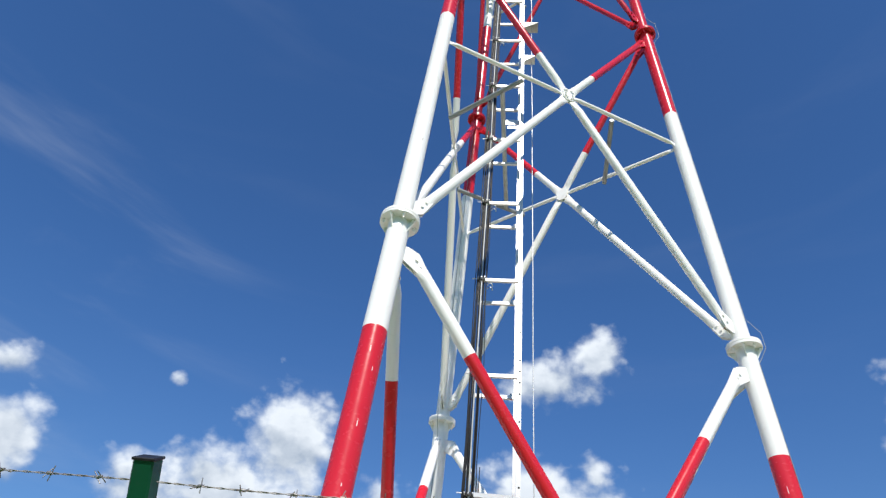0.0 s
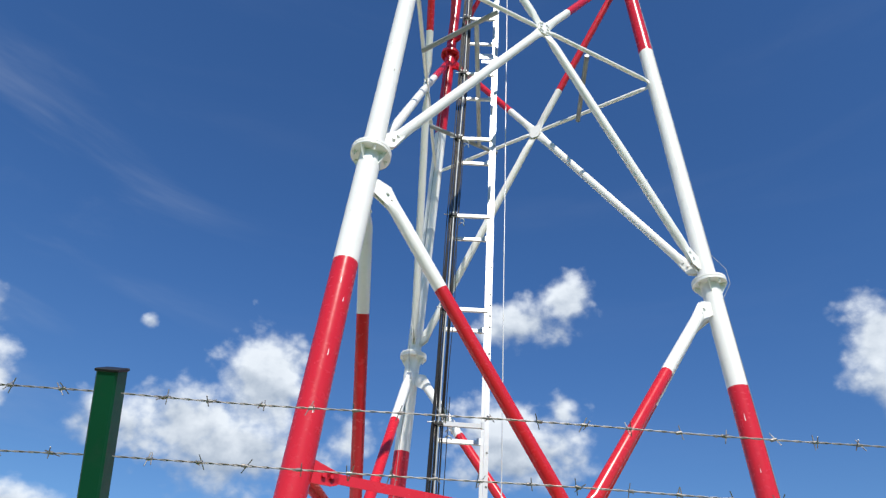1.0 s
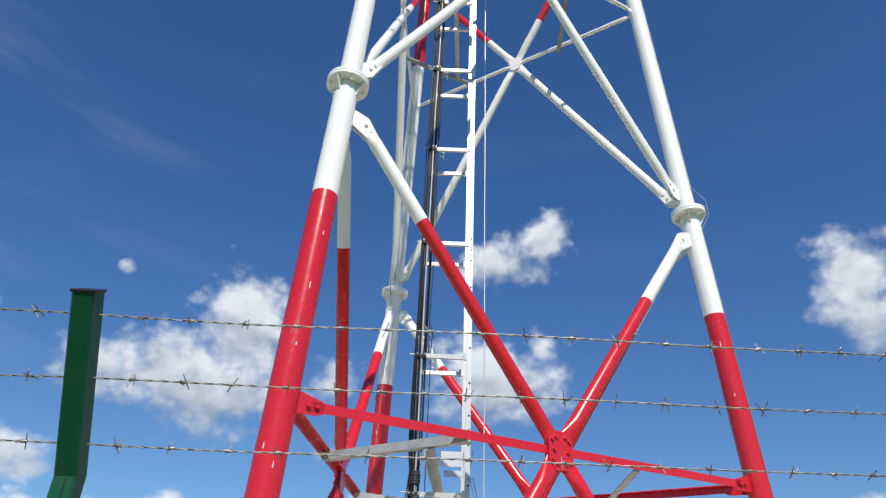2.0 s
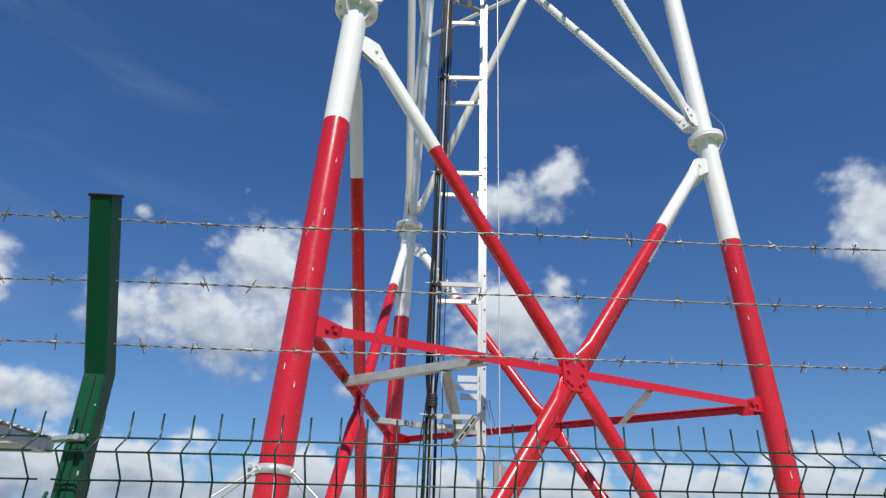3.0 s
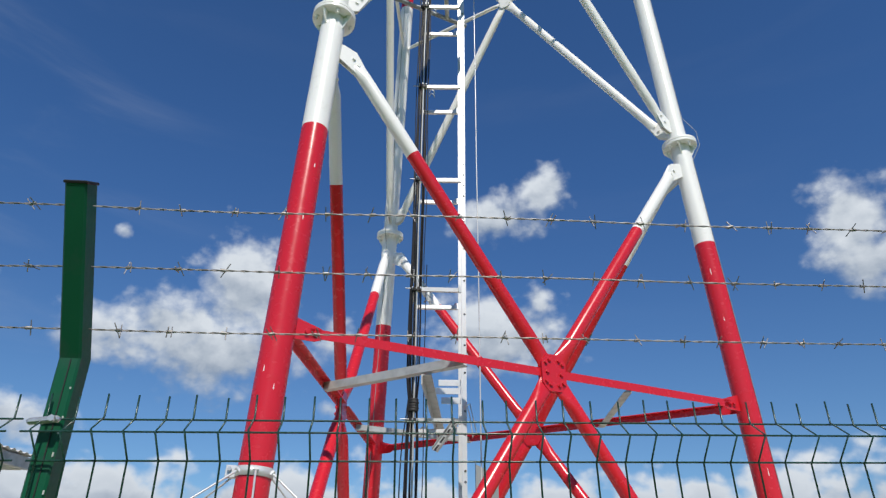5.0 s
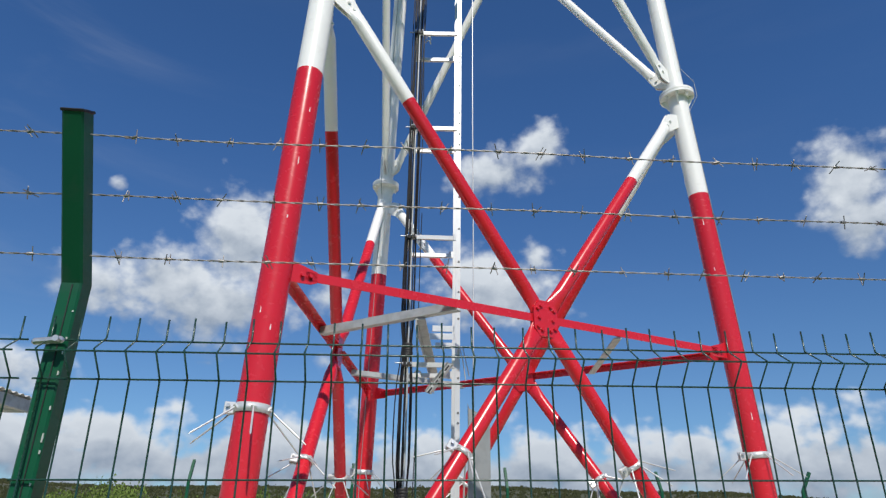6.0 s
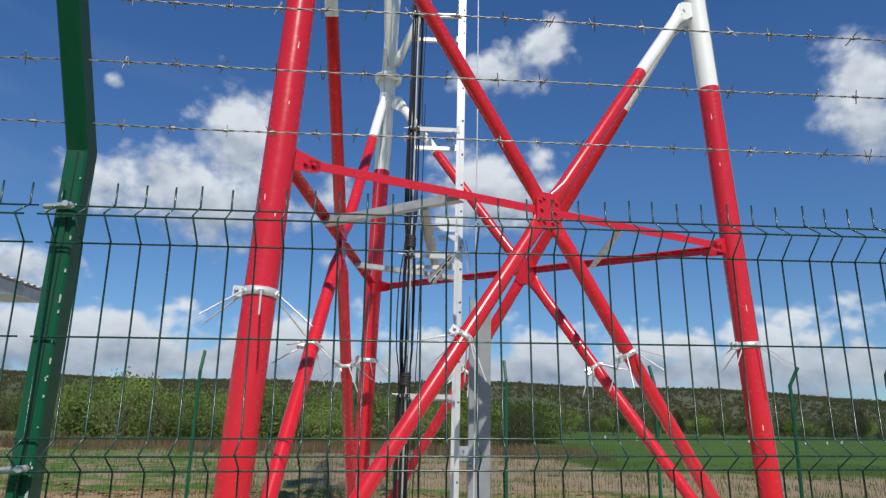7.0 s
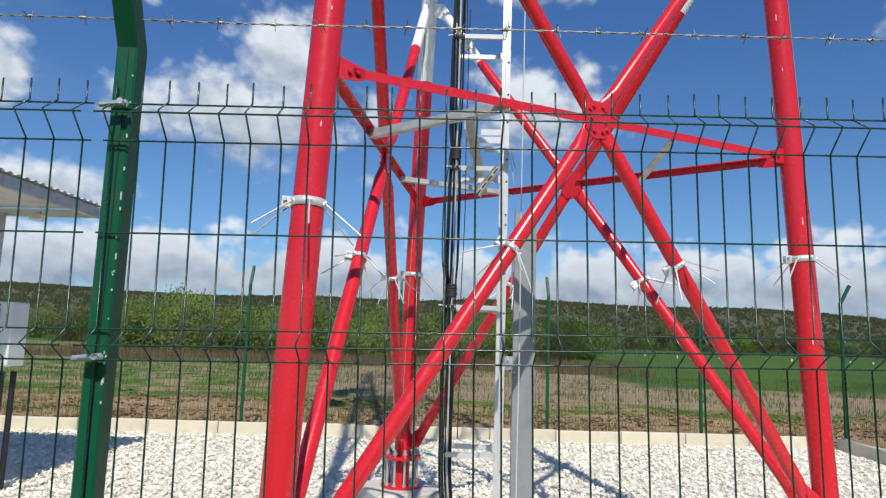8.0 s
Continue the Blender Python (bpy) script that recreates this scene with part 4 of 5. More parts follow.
def make_cables():
    rng = random.Random(8)
    bundle = [(-0.037, .004), (-0.031, 0), (-0.021, .010), (-0.012, -.004), (-0.003, .009), (0.006, -.003), (0.018, .006), (0.029, -.002), (-0.026, .016), (0.012, .018), (0.023, .014), (-0.006, .02)]
    for i, (dx, dy) in enumerate(bundle):
        r = rng.choice((0.0038, 0.0046, 0.0056))
        pts = []
        z = 13.0
        while z > 0.75:
            w = 0.012 * noise.noise((z * 0.9, i * 3.1, 0))
            spread = 1.0 - 0.35 * max(math.exp(-((z - 1.78) / 0.1) ** 2), math.exp(-((z - 2.64) / 0.1) ** 2))
            if 1.78 < z < 2.64 and i % 3 == 0:
                w -= 0.022 * math.sin(math.pi * (z - 1.78) / 0.86)
            pts.append((-0.084 + 0.006 * (z - 3) / 3 + dx * 1.2 * spread + w, LAD_Y + 0.02 + dy + 0.006 * noise.noise((z, i * 1.7, 4)), z))
            z -= 0.12
        # sweep away over the gravel at the foot
        x0, y0, z0 = pts[-1]
        fan = (i - 4) * 0.008
        for s in range(1, 14):
            t = s / 13
            pts.append((x0 + 0.02 * t + 0.14 * t * t + fan * t * t, y0 + 0.10 * t * t - 0.55 * max(0, t - .55), max(0.02, z0 * (1 - t) ** 1.15 + 0.01)))
        bm = bmesh.new()
        path_tube(bm, pts, r, 8)
        tagged(part("cable", bm, GALV_DULL if i == 5 else BLACK), "grey earthing cable among the black feeders" if i == 5 else "black coaxial feeder cable strapped to the ladder", "cable", "feeder cables")
    # two thin loose leads beside the bundle
    for i, (dx, a, b) in enumerate(((0.062, 3.6, 0.9), (0.05, 13.0, 3.4))):
        pts = [(-0.084 + dx + 0.012 * noise.noise((z_ * 1.5, i, 2)), LAD_Y + 0.03, z_) for z_ in np.linspace(a, b, 40)]
        bm = bmesh.new()
        path_tube(bm, pts, 0.0028, 6)
        tagged(part("thin_lead", bm, BLACK), "thin black loose lead hanging beside the cables", "lead", "thin leads")
    for i, z in enumerate(RUNGS[1:13]):
        c = thing("cable_clamp", "zinc hanger clamp with black strap round the cables", "cable clamp", "cable clamps", at=pose(-0.084 + 0.006 * (z - 3) / 3, LAD_Y + 0.022, z))
        bm = bmesh.new()
        rings(bm, [(-0.012, .037, .022), (0.012, .037, .022)], None, 16)
        part("strap", bm, TAPE_AND_SHADE, c, "black strap")
        for s in (-1, 0, 1):
            bm = bmesh.new()
            block(bm, (0.006, 0.05, 0.014), Matrix.Translation((0.026 * s, -0.012, 0.0)), 0.001)
            tube(bm, (0.026 * s, -0.03, 0), (0.026 * s, -0.045, 0), 0.004, 6)
            part("hanger", bm, GALV, c)
        for s in (-0.05, -0.09):
            bm = bmesh.new()
            path_tube(bm, [(0.05, 0, s), (0.065, -0.02, s + .01), (0.085, -0.02, s), (0.09, 0, s - .01)], 0.005, 6)
            part("spare_hanger", bm, GALV, c)
        bm = bmesh.new()
        tube(bm, (-0.075, 0, 0.01), (0.06, 0.0, 0.01), 0.004, 6)
        part("pin", bm, GALV, c)
    for z in (1.78, 2.64):
        bm = bmesh.new()
        for k in range(5):
            x = -0.084 + 0.006 * (z - 3) / 3
            rings(bm, [(-0.009, .030, .022), (0, .034, .026), (0.009, .030, .022)], pose(x + 0.003 * (k % 2), LAD_Y + 0.027, z + 0.016 * (k - 2), 6 * (k % 3 - 1), 8 * (k % 2), 0), 14)
        tagged(part("cable_tie", bm, TAPE_AND_SHADE), "black tape knot wound round the cables", "cable tie", "cable ties")
    bm = bmesh.new()
    path_tube(bm, [(0.335 + 0.004 * noise.noise((z_, 0, 9)), 4.24, z_) for z_ in np.linspace(13.0, 0.3, 60)], 0.0042, 8)
    tagged(part("safety_rope", bm, ALU), "thin pale steel safety rope hanging beside the ladder", "rope")
    # earthing lead down the outside of one leg
    bm = bmesh.new()
    pts = []
    for i in range(70):
        z = 9.6 - 9.3 * i / 69
        p = leg_at(1, z)
        out = Vector((p.x - CX, p.y - CY, 0)).normalized()
        side = Vector((-out.y, out.x, 0))
        bow = 0.075 if any(abs(z - f) < 0.16 for f in FLANGES) else 0.003
        q = p + out * (LEG_R * 0.75 + bow) - side * (LEG_R * 0.72)
        q = p + (q - p).normalized() * (LEG_R + bow)
        pts.append(q)
    path_tube(bm, pts, 0.0024, 6)
    tagged(part("earthing_lead", bm, ZINC_SHEET), "thin grey earthing lead running down a tower leg", "lead")
    # the same on the far leg, down its lit side
    bm = bmesh.new()
    pts = []
    for i in range(50):
        z = 9.0 - 8.3 * i / 49
        p = leg_at(2, z)
        bow = 0.075 if any(abs(z - f) < 0.16 for f in FLANGES) else 0.008
        pts.append(p + Vector((-0.25, -1, 0)).normalized() * (LEG_R + bow))
    path_tube(bm, pts, 0.003, 6)
    tagged(part("earthing_lead", bm, ZINC_SHEET), "thin grey earthing lead running down a tower leg", "lead")


make_cables()


def make_column():
    col = thing("cable_duct", "grey zinc sheet cable duct standing on the gravel", "cable duct", at=pose(0.397, 4.65, 0, 0, 0, 2))
    w, d, t = 0.146, 0.06, 0.003
    bm = bmesh.new()
    o = [(-w / 2, 0), (w / 2, 0), (w / 2, d), (w / 2 - t, d), (w / 2 - t, t), (-w / 2 + t, t), (-w / 2 + t, d), (-w / 2, d)]
    lo = [bm.verts.new((x, y, -0.02)) for x, y in o]
    hi = [bm.verts.new((x, y, 2.37 + (x + w / 2) * -0.5 + 0.04 * (y > 0.01))) for x, y in o]
    for i in range(8):
        bm.faces.new((lo[i], lo[(i + 1) % 8], hi[(i + 1) % 8], hi[i]))
    bm.faces.new(lo[::-1])
    bm.faces.new(hi)
    part("cover", bm, ZINC_SHEET, col)
    for x, z in ((-w / 2 + .012, 1.28), (-w / 2 + .012, 1.25), (-w / 2 - 0.03, 1.36), (-w / 2 - .03, 1.33)):
        bm = bmesh.new()
        rings(bm, [(0, .008, .008), (0.01, .008, .008), (0.018, .004, .004)], pose(x, 0, z, 90), 8)
        part("screw", bm, GALV, col)
    bm = bmesh.new()
    block(bm, (0.06, 0.004, 0.09), Matrix.Translation((-w / 2 - 0.03, 0.004, 1.34)), 0.001)
    part("side_strap", bm, GALV, col)


make_column()


def make_hanging_tray():
    tray = thing("loose_cable_tray", "short perforated cable tray hanging askew from the ladder", "cable tray")
    m = frame_of((0.185, 4.03, 2.52), (0.055, 3.988, 2.335), (-0.7, -0.6, -0.45))
    L = (Vector((0.185, 4.03, 2.52)) - Vector((0.055, 3.988, 2.335))).length
    bm = bmesh.new()
    extrude(bm, [(0, -0.021), (0.02, -0.021), (0.02, -0.018), (0.003, -0.018), (0.003, 0.018), (0.02, 0.018), (0.02, 0.021), (0, 0.021)], 0, L, m)
    part("channel", bm, GALV_DULL, tray)
    # black blocks on the web paint in the shade of its slots
    for i in range(4):
        bm = bmesh.new()
        block(bm, (0.002, 0.02, 0.042), m @ Matrix.Translation((0.0042, 0.0, 0.035 + 0.058 * i)), 0)
        part("slot", bm, TAPE_AND_SHADE, tray, "black block painting the shade in a slot")
    # loose straps hung over the rail beside it
    straps = thing("loose_straps", "white plastic straps tied to the ladder rail", "straps")
    for i in range(2):
        bm = bmesh.new()
        x = LAD_X + 0.02 + 0.022 * i
        path_tube(bm, [(LAD_X, LAD_Y - 0.01, 2.62), (x - .01, LAD_Y - 0.03, 2.65 - .01 * i), (x + .012, LAD_Y - 0.03, 2.56 - 0.02 * i), (x + .03, LAD_Y - 0.02, 2.44 + 0.03 * (i % 2))], 0.003, 6)
        part("strap", bm, ALU, straps)


make_hanging_tray()


# ---- far fence of the yard ----
def far_fence():
    n = 0
    for i in range(-4, 4):
        x = 1.24 + (2.43 if i > 0 else 2.32) * i
        if x > 5.6:
            continue
        post_m = pose(x, far_line(x) - 0.1, 0.19, 0, 0, 180 + math.degrees(math.atan(FAR_SLOPE)))
        make_post(post_m, "fence_post", "green steel fence post at the far edge of the yard", False)
        if x < 3.5:
            p = make_fence_panel("mesh_fence_panel", 0.02, 44, pose(x, far_line(x) - 0.12, 0.0, 0, 0, math.degrees(math.atan(FAR_SLOPE))), "green wire mesh panel of the far yard fence", True, 0.0016)
        n += 1
    end = 6.08
    for j in range(3):
        y = far_line(end) - 0.1 - 2.42 * j
        make_post(pose(end, y, 0.24, 0, 0, 90), "fence_post", "green steel fence post at the far edge of the yard", False)
        if j < 2:
            make_fence_panel("mesh_fence_panel", 0.02, 44, pose(end - 0.03, y, 0.0, 0, 0, -90), "green wire mesh panel of the far yard fence", True, 0.0016)


far_fence()


# ---- canopy with an equipment cabinet beside the tower ----
def make_canopy():
    x1, x0, y0, y1, z = -3.93, -7.4, 3.9, 6.88, 2.66
    can = thing("equipment_canopy", "pale corrugated steel canopy on slim posts over equipment", "canopy")
    bm = bmesh.new()
    n = 110
    rows = []
    for i in range(n + 1):
        y = y0 + (y1 - y0) * i / n
        dz = 0.009 * (1 if (i % 4) in (0, 1) else -1)
        rows.append([bm.verts.new((x, y, z + 0.10 + dz + 0.03 * (x1 - x) / 3)) for x in (x0, x1 + 0.05)] + [bm.verts.new((x, y, z + 0.098 + dz + 0.03 * (x1 - x) / 3)) for x in (x0, x1 + 0.05)])
    for i in range(n):
        a, b = rows[i], rows[i + 1]
        bm.faces.new((a[0], a[1], b[1], b[0]))
        bm.faces.new((a[2], b[2], b[3], a[3]))
        bm.faces.new((a[1], a[3], b[3], b[1]))
    part("roof_sheet", bm, CANOPY, can)
    for p, q in (((x1, y0), (x1, y1)), ((x0, y0), (x0, y1))):
        bm = bmesh.new()
        block(bm, (0.05, y1 - y0, 0.11), Matrix.Translation((p[0], (y0 + y1) / 2, z + 0.02)), 0.004)
        part("eaves_beam", bm, GALV_DULL, can)
    for y in (y0 + 0.05, (y0 + y1) / 2, y1 - 0.06):
        bm = bmesh.new()
        extrude(bm, [(-.025, -.04), (.025, -.04), (.025, -.03), (-.018, -.03), (-.018, .03), (.025, .03), (.025, .04), (-.025, .04)], x0, x1 - 0.03, Matrix.Translation((0, y, z + 0.0)) @ pose(0, 0, 0, 90, 0, 90))
        part("purlin", bm, ALU, can)
    bm = bmesh.new()
    block(bm, (x1 - x0 - 0.1, y1 - y0 - 0.1, 0.012), Matrix.Translation(((x0 + x1) / 2, (y0 + y1) / 2, z + 0.062)), 0)
    part("ceiling_board", bm, CANOPY, can)
    for x in (x0 + 0.08, -4.9):
        for y in (y0 + 0.1, y1 - 0.12):
            bm = bmesh.new()
            block(bm, (0.06, 0.06, z - 0.02), Matrix.Translation((x, y, (z - 0.02) / 2)), 0.006)
            part("post", bm, GALV_DULL, can)
    lamp = thing("floodlight", "small grey lamp under the canopy", "lamp")
    bm = bmesh.new()
    block(bm, (0.16, 0.10, 0.06), Matrix.Translation((-4.35, y1 - 0.35, z - 0.10)), 0.015)
    part("housing", bm, CABINET, lamp)
    bm = bmesh.new()
    block(bm, (0.04, 0.03, 0.05), Matrix.Translation((-4.35, y1 - 0.35, z - 0.055)), 0.003)
    part("bracket", bm, GALV, lamp)

    cab = thing("equipment_cabinet", "pale grey outdoor cabinet with white louvres", "cabinet")
    cx, cy = -4.42, 6.10
    bm = bmesh.new()
    block(bm, (0.62, 0.24, 0.58), Matrix.Translation((cx, cy, 1.40)), 0.012)
    part("body", bm, CABINET, cab)
    # flat dark sheet on the body front, paints the shade between the louvres
    bm = bmesh.new()
    block(bm, (0.40, 0.004, 0.54), Matrix.Translation((cx, cy - 0.1225, 1.40)), 0)
    part("louvre_recess", bm, ZINC_SHEET, cab, "dark sheet painting the shade between the louvres")
    for i in range(9):
        bm = bmesh.new()
        block(bm, (0.40, 0.034, 0.024), Matrix.Translation((cx, cy - 0.14, 1.17 + 0.058 * i)) @ Matrix.Rotation(radians(30), 4, "X"), 0.004)
        part("louvre", bm, WHITE, cab)
    for s in (-1, 1):
        for q in (-1, 1):
            bm = bmesh.new()
            block(bm, (0.04, 0.04, 1.06), Matrix.Translation((cx + 0.25 * s, cy + 0.08 * q, 0.53)), 0.004)
            part("leg", bm, TAPE_AND_SHADE, cab)


make_canopy()


# ---- vegetation and hills ----
def leaf_material(name, a, b_, rough=0.7):
    m = bpy.data.materials.new(name)
    m.use_nodes = True
    nt = m.node_tree
    N, Lk = nt.nodes.new, nt.links.new
    b = nt.nodes["Principled BSDF"]
    b.inputs["Roughness"].default_value = rough
    b.inputs["Specular IOR Level"].default_value = 0.2
    r = N("ShaderNodeValToRGB")
    r.color_ramp.elements[0].color, r.color_ramp.elements[1].color = (*a, 1), (*b_, 1)
    Lk(N("ShaderNodeNewGeometry").outputs["Random Per Island"], r.inputs["Fac"])
    h = N("ShaderNodeHueSaturation")
    v = N("ShaderNodeMapRange")
    Lk(N("ShaderNodeObjectInfo").outputs["Random"], v.inputs["Value"])
    v.inputs["To Min"].default_value, v.inputs["To Max"].default_value = 0.75, 1.25
    Lk(v.outputs["Result"], h.inputs["Value"])
    Lk(r.outputs["Color"], h.inputs["Color"])
    Lk(h.outputs["Color"], b.inputs["Base Color"])
    # thin leaves let part of the light through
    thin = N("ShaderNodeBsdfTranslucent")
    Lk(h.outputs["Color"], thin.inputs["Color"])
    both = N("ShaderNodeMixShader")
    both.inputs[0].default_value = 0.4
    Lk(b.outputs[0], both.inputs[1])
    Lk(thin.outputs[0], both.inputs[2])
    Lk(both.outputs[0], nt.nodes["Material Output"].inputs["Surface"])
    return m


LEAF = leaf_material("young_leaf", (0.11, 0.165, 0.03), (0.22, 0.30, 0.075))
LEAF_DARK = leaf_material("dull_leaf", (0.09, 0.10, 0.04), (0.18, 0.185, 0.075))
TWIG = material("twig_bark", (0.15, 0.115, 0.08), 0.9, vary=0.2, scale=6, bump=0.0)
REED = leaf_material("dry_reed", (0.18, 0.13, 0.07), (0.30, 0.23, 0.13), 0.9)
BLADE = leaf_material("grass_blade", (0.06, 0.12, 0.02), (0.16, 0.21, 0.05), 0.8)
WOODS = leaf_material("far_woods", (0.08, 0.09, 0.038), (0.145, 0.15, 0.07), 1.0)


def make_shrub(name, seed, height, width, stems, leaves, leaf_size, leaf_mat, label, at):
    rng = random.Random(seed)
    ob = thing(name, label, "tree" if name == "tree" else "bush", at=at)
    tips = []
    bm = bmesh.new()
    if name == "tree":
        path_tube(bm, [(0, 0, 0), (0.05 * height * rng.uniform(-.3, .3), 0, height * 0.25), (0, 0, height * 0.5)], 0.022 * height, 6)
    for s in range(stems):
        a = rng.uniform(0, 6.28)
        reach = width * 0.5 * rng.uniform(0.25, 1.0)
        h = height * rng.uniform(0.6, 1.0) * (1.05 - 0.45 * reach / (width * .5))
        z0 = 0.0 if name != "tree" else height * rng.uniform(0.12, 0.45)
        pts = [Vector((0.08 * width * math.cos(a) * (name != "tree"), 0.08 * width * math.sin(a) * (name != "tree"), z0))]
        for t in (0.35, 0.7, 1.0):
            pts.append(Vector((reach * math.cos(a) * t ** 0.8 + rng.uniform(-.05, .05) * width, reach * math.sin(a) * t ** 0.8 + rng.uniform(-.05, .05) * width, z0 + (h - z0) * t)))
        for i in range(3):
            r0, r1 = 0.011 * height * (1 - 0.3 * i) * 0.7, 0.011 * height * (0.7 - 0.3 * i) * 0.7
            f = frame_of(pts[i], pts[i + 1])
            rings(bm, [(0, r0, r0), ((pts[i + 1] - pts[i]).length, max(r1, .002 * height), max(r1, .002 * height))], f, 4, False)
        tips.append(pts)
    part("trunk", bm, TWIG, ob)
    verts, faces = [], []
    for i in range(leaves):
        pts = tips[rng.randrange(stems)]
        t = rng.uniform(0.25, 3.0) if rng.random() < .8 else 3.0
        k = min(int(t), 2)
        c = pts[k].lerp(pts[k + 1], min(1, t - k)) + Vector((rng.gauss(0, 1), rng.gauss(0, 1), rng.gauss(0, 0.8))) * width * 0.085
        if c.z < 0.02:
            continue
        u = Vector((rng.gauss(0, 1), rng.gauss(0, 1), rng.gauss(0, 1) + 1.4)).normalized()
        w = u.orthogonal().normalized()
        L = leaf_size * rng.uniform(0.6, 1.4)
        o = len(verts)
        verts += [c - u * L, c + w * L * .45 + u * L * .1, c + u * L, c - w * L * .45 + u * L * .05]
        faces += [(o, o + 1, o + 2, o + 3)]
    me = bpy.data.meshes.new("crown")
    me.from_pydata(verts, [], faces)
    me.materials.append(leaf_mat)
    c = new("crown", me)
    c.parent = ob
    return ob


def plant():
    rng = random.Random(21)
    kinds = [make_shrub("bush", 1, 2.6, 3.2, 34, 5600, 0.075, LEAF, "leafing green willow bush at the edge of the field", pose(-13.0, 45.0, 0)),
             make_shrub("bush", 2, 3.1, 2.8, 32, 5200, 0.075, LEAF, "leafing green willow bush at the edge of the field", pose(-9.5, 47.0, 0)),
             make_shrub("bush", 3, 2.2, 3.6, 38, 4200, 0.07, LEAF_DARK, "thin brownish bush at the edge of the field", pose(-6.5, 44.0, 0)),
             make_shrub("bush", 4, 2.7, 3.0, 46, 3600, 0.07, LEAF, "thin brownish bush at the edge of the field", pose(-3.0, 46.0, 0))]
    n = 0
    for row, (y0, x0, x1, step) in enumerate(((42, -22, 4.0, 1.9), (47, -26, 6.5, 1.9), (53, -30, 8.5, 2.2), (62, -44, 12.0, 2.8), (76, -58, 12, 4.0))):
        x = x0 + row
        while x < x1:
            k = rng.choice(kinds)
            s = rng.uniform(1.0, 1.42) * (1.0 + 0.07 * row)
            copy_thing(k, pose(x + rng.uniform(-.8, .8), y0 + rng.uniform(-2, 2) + 0.1 * abs(x), 0, 0, 0, rng.uniform(0, 360)) @ Matrix.Diagonal((s, s, s * rng.uniform(.85, 1.1), 1)))
            x += step * rng.uniform(0.7, 1.2)
            n += 1
    make_shrub("bush", 9, 4.4, 3.4, 26, 1100, 0.085, LEAF, "tall loose leafing shrub standing over the bushes", pose(-17.4, 39.0, 0))
    make_shrub("bush", 10, 4.1, 2.8, 22, 800, 0.085, LEAF, "tall loose leafing shrub standing over the bushes", pose(-15.8, 40.0, 0))
    trees = [make_shrub("tree", 31, 7.5, 5.5, 26, 2200, 0.22, LEAF_DARK, "far dull green tree at the foot of the hills", pose(40, 150, 0)),
             make_shrub("tree", 32, 9.0, 5.0, 30, 1900, 0.22, LEAF_DARK, "far dull green tree at the foot of the hills", pose(52, 155, 0)),
             make_shrub("tree", 33, 6.0, 6.0, 26, 2200, 0.2, LEAF, "far fresh green tree at the foot of the hills", pose(30, 148, 0))]
    for row, (y, lo, hi, step) in enumerate(((140, 12, 130, 6.0), (165, -10, 150, 6.0), (200, -140, 170, 8.0), (240, -170, 200, 9.0))):
        x = lo
        while x < hi:
            s = rng.uniform(0.55, 0.95)
            copy_thing(rng.choice(trees), pose(x, y + rng.uniform(-9, 9), 0.0, 0, 0, rng.uniform(0, 360)) @ Matrix.Diagonal((s, s, s, 1)))
            x += step * rng.uniform(0.5, 1.3)


plant()


def blades(name, label, mat, n, region, height, seed, width=0.006):
    rng = np.random.default_rng(seed)
    verts, faces = [], []
    x0, x1, y0, y1 = region
    for i in range(n):
        x, y = rng.uniform(x0, x1), rng.uniform(y0, y1)
        if noise.noise((x * 0.55, y * 0.55, seed)) < rng.uniform(-0.35, 0.35):
            continue
        h = height * rng.uniform(0.4, 1.2)
        a = rng.uniform(0, 6.28)
        dx, dy = math.cos(a) * width * rng.uniform(.6, 1.6), math.sin(a) * width
        lx, ly = rng.normal(0, h * .25), rng.normal(0, h * .25)
        o = len(verts)
        verts += [(x - dx, y - dy, -0.06), (x + dx, y + dy, -0.06), (x + lx, y + ly, h)]
        faces.append((o, o + 1, o + 2))
    me = bpy.data.meshes.new(name)
    me.from_pydata(verts, [], faces)
    me.materials.append(mat)
    tagged(new(name, me), label, "grass", kind="stuff")


blades("grass", "thin young grass on the spoil behind the kerb", BLADE, 26000, (-14, 12, 10.9, 17.5), 0.10, 5)
blades("reeds", "dry straw-coloured reeds before the bushes", REED, 26000, (-26, 9, 33, 44), 0.55, 6, 0.02)
blades("meadow_grass", "green meadow grass beyond the bare soil", BLADE, 30000, (-20, 26, 17.5, 34), 0.16, 7, 0.012)


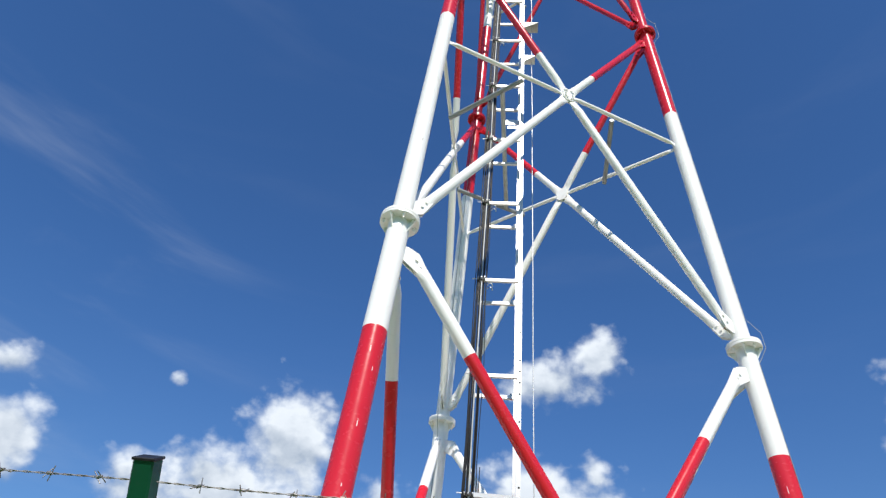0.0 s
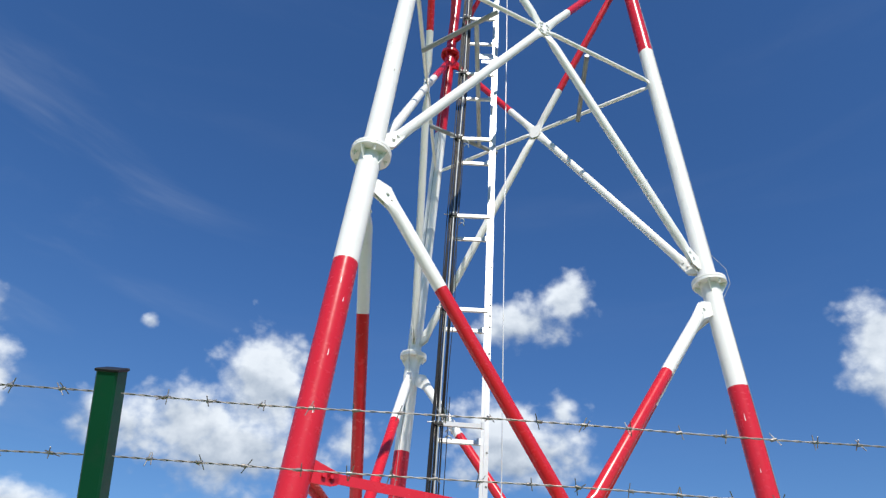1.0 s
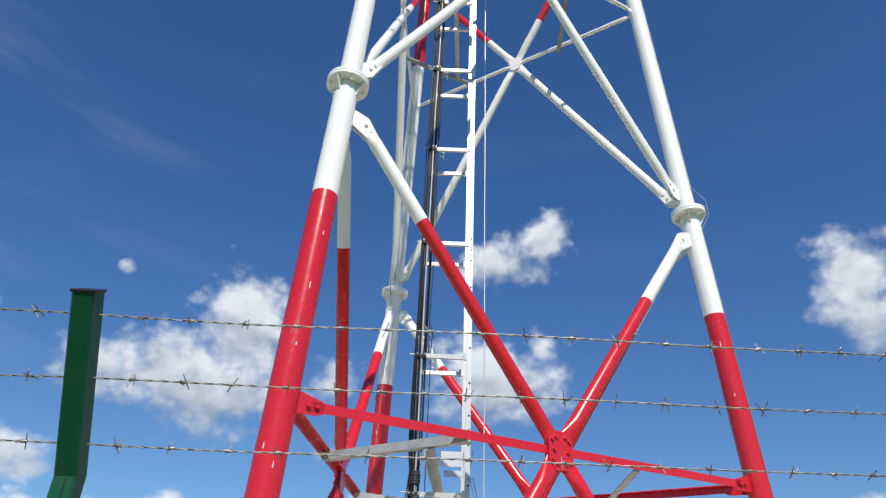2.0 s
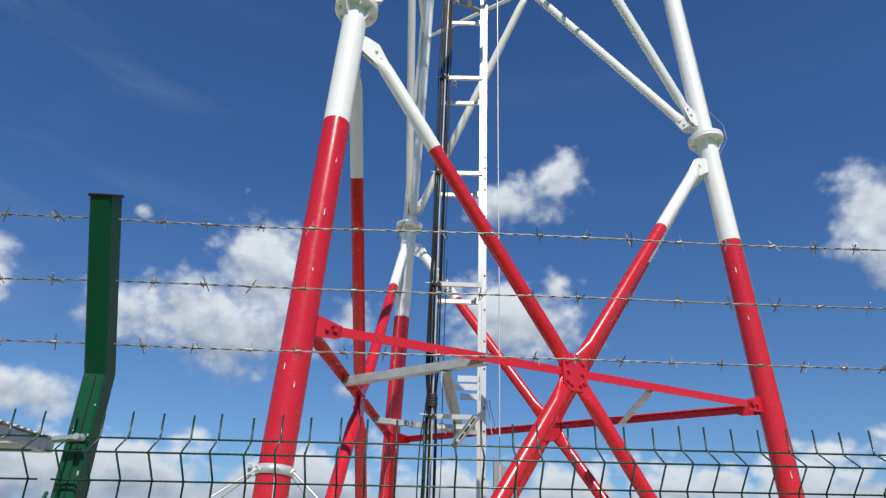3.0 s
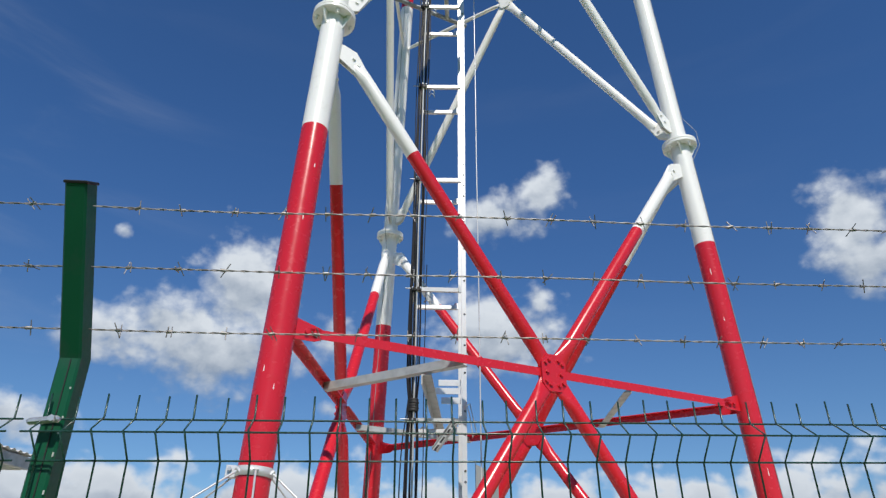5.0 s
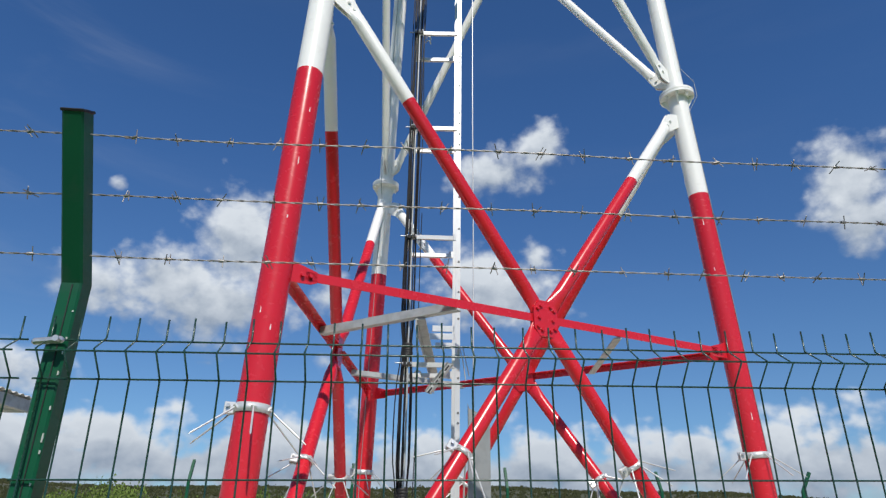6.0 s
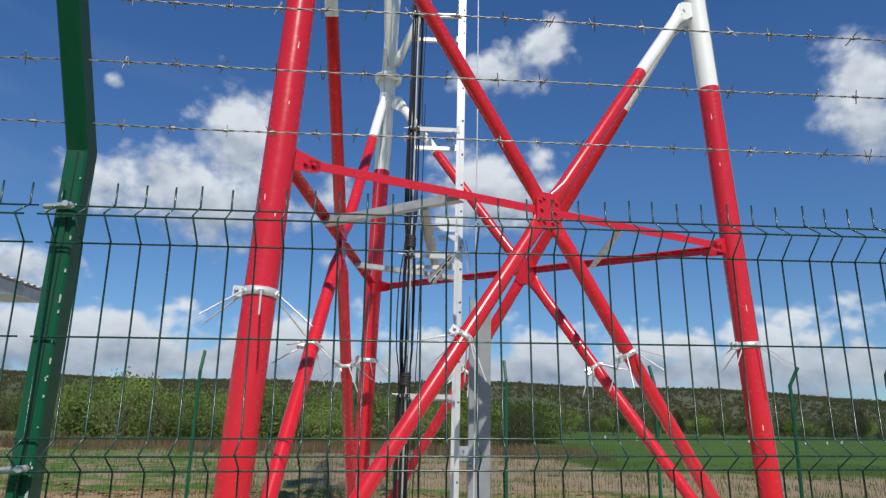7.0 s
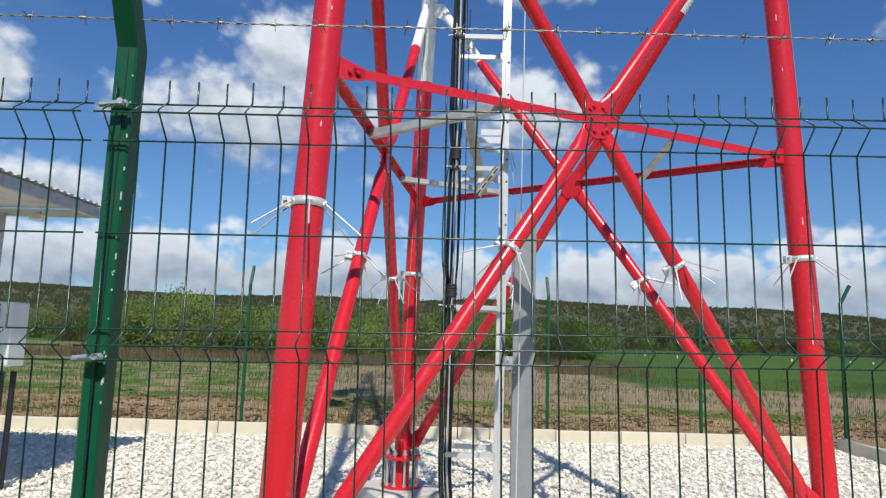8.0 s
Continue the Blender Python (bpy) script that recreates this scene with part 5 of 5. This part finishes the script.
def make_hills():
    bm = bmesh.new()
    nx, ny = 120, 14
    grid = []

    def hill_z(x, y):
        t = min(1, max(0, (y - 230) / 560))
        az = math.degrees(math.atan2(x, y))
        crest = 43.0 + 0.1 * max(0, -az) + 3.2 * math.sin(az * 0.11 + 0.6) + 2.2 * math.sin(az * 0.31) - 0.06 * max(0, az)
        return -0.5 + crest * (t * t * (3 - 2 * t)) + 3.0 * t * noise.noise((x * 0.006, y * 0.006, 1))

    for j in range(ny + 1):
        y = 220 + 640 * j / ny
        grid.append([bm.verts.new((x, y, hill_z(x, y))) for x in (-1500 + 3000 * i / nx for i in range(nx + 1))])
    for j in range(ny):
        for i in range(nx):
            bm.faces.new((grid[j][i], grid[j][i + 1], grid[j + 1][i + 1], grid[j + 1][i])).smooth = True
    m = material("wooded_hill", (0.068, 0.074, 0.036), 1.0, vary=0.25, scale=0.02, bump=0.0, dirt=(0.09, 0.085, 0.048), dirt_amount=0.5, dirt_scale=0.012)
    tagged(part("hills", bm, m), "low wooded hills on the horizon", "hill", kind="structure")
    rng = np.random.default_rng(12)
    verts, faces = [], []
    for i in range(14000):
        az = radians(rng.uniform(-48, 48))
        d = rng.uniform(250, 850) if rng.random() < .7 else rng.uniform(740, 850)
        x, y = d * math.sin(az), d * math.cos(az)
        if y < 235:
            continue
        # clearings keep the slope from being one even wood
        if noise.noise((x * 0.008, y * 0.008, 4)) > 0.55:
            continue
        s = rng.uniform(1.3, 2.8)
        z = hill_z(x, y) + s * .5
        # a loose crown of spring twigs and leaf: small upright flakes in a rounded heap
        for c in rng.normal(0, 0.5, (9, 3)):
            p = np.array((x, y, z)) + c * (s, s, s * .6)
            L, W = s * rng.uniform(.25, .5), s * rng.uniform(.22, .45)
            a = rng.uniform(-0.9, 0.9)
            t = rng.normal(0, 0.25)
            side = np.array((math.cos(a) * W, math.sin(a) * W, t * W))
            up = np.array((rng.normal(0, .2), -0.3, 1.0)) * L
            o = len(verts)
            verts += [tuple(p - up), tuple(p + side), tuple(p + up), tuple(p - side)]
            faces.append((o, o + 1, o + 2, o + 3))
    me = bpy.data.meshes.new("far_woods")
    me.from_pydata(verts, [], faces)
    me.materials.append(WOODS)
    tagged(new("far_woods", me), "brown-green spring woods on the far slopes", "woods", kind="stuff")


make_hills()


# ---- small plates high on the ladder, and pale marker posts far out in the field ----
def make_high_plates():
    for i, (z, w, d, mat) in enumerate(((9.0, 0.16, 0.14, GALV_DULL), (8.32, 0.12, 0.12, ALU))):
        box = thing("rest_plate", "small folded steel rest plate fixed to the ladder rail", "plate", "rest plates")
        bm = bmesh.new()
        block(bm, (w, d, 0.006), Matrix.Translation((LAD_X + 0.02 + w / 2, LAD_Y + 0.02 + d / 2, z)), 0.002)
        part("tread", bm, mat, box)
        bm = bmesh.new()
        extrude(bm, [(0, 0), (w, 0), (0, -0.11)], -0.003, 0.003, Matrix.Translation((LAD_X + 0.02, LAD_Y + 0.022, z - 0.003)) @ pose(0, 0, 0, 90, 0, 0))
        part("knee_bracket", bm, mat, box)


make_high_plates()


def make_markers():
    rng = random.Random(2)
    bm = bmesh.new()
    block(bm, (0.14, 0.14, 0.36), Matrix.Translation((0, 0, 0.18)), 0.02)
    block(bm, (0.18, 0.18, 0.05), Matrix.Translation((0, 0, 0.38)), 0.015)
    me = link_mesh("marker_post", bm, WHITE)
    for i in range(9):
        ob = new("marker_post", me)
        ob.matrix_basis = pose(24 + 5.2 * i + rng.uniform(-2, 2), 96 + rng.uniform(-6, 6), -0.03)
        tagged(ob, "low white marker post far out in the field", "marker post", "marker posts")


make_markers()


def make_clods():
    """Lumps of dug soil on the spoil strip behind the kerb."""
    rng = np.random.default_rng(9)
    base = np.array([(1, .2, .3), (.2, 1, .25), (-.9, .3, .35), (-.3, -1, .3), (.5, -.7, .4), (0, 0, .9), (0, 0, -.6)])
    tris = [(0, 1, 5), (1, 2, 5), (2, 3, 5), (3, 4, 5), (4, 0, 5), (1, 0, 6), (2, 1, 6), (3, 2, 6), (4, 3, 6), (0, 4, 6)]
    verts, faces = [], []
    for i in range(7000):
        x, y = rng.uniform(-12, 10), 10.8 + 5.5 * rng.random() ** 1.4
        s = rng.uniform(0.012, 0.05) * (1.7 if rng.random() < .06 else 1)
        a = rng.uniform(0, 6.28)
        c, d = math.cos(a), math.sin(a)
        v = base * s * rng.uniform(.7, 1.3, (7, 1))
        z = -0.02 + 0.10 * noise.noise((x * 0.6, y * 0.6, 0)) + 0.07 * noise.noise((x * 1.7, y * 1.7, 3))
        o = len(verts)
        verts += [(x + c * p - d * q, y + d * p + c * q, z + r) for p, q, r in v]
        faces += [(o + p, o + q, o + r) for p, q, r in tris]
    me = bpy.data.meshes.new("soil_clods")
    me.from_pydata(verts, [], faces)
    me.materials.append(leaf_material("dry_clod", (0.27, 0.175, 0.095), (0.47, 0.33, 0.20), 1.0))
    tagged(new("soil_clods", me), "brown clods of dug soil behind the kerb", "soil", kind="stuff")


make_clods()
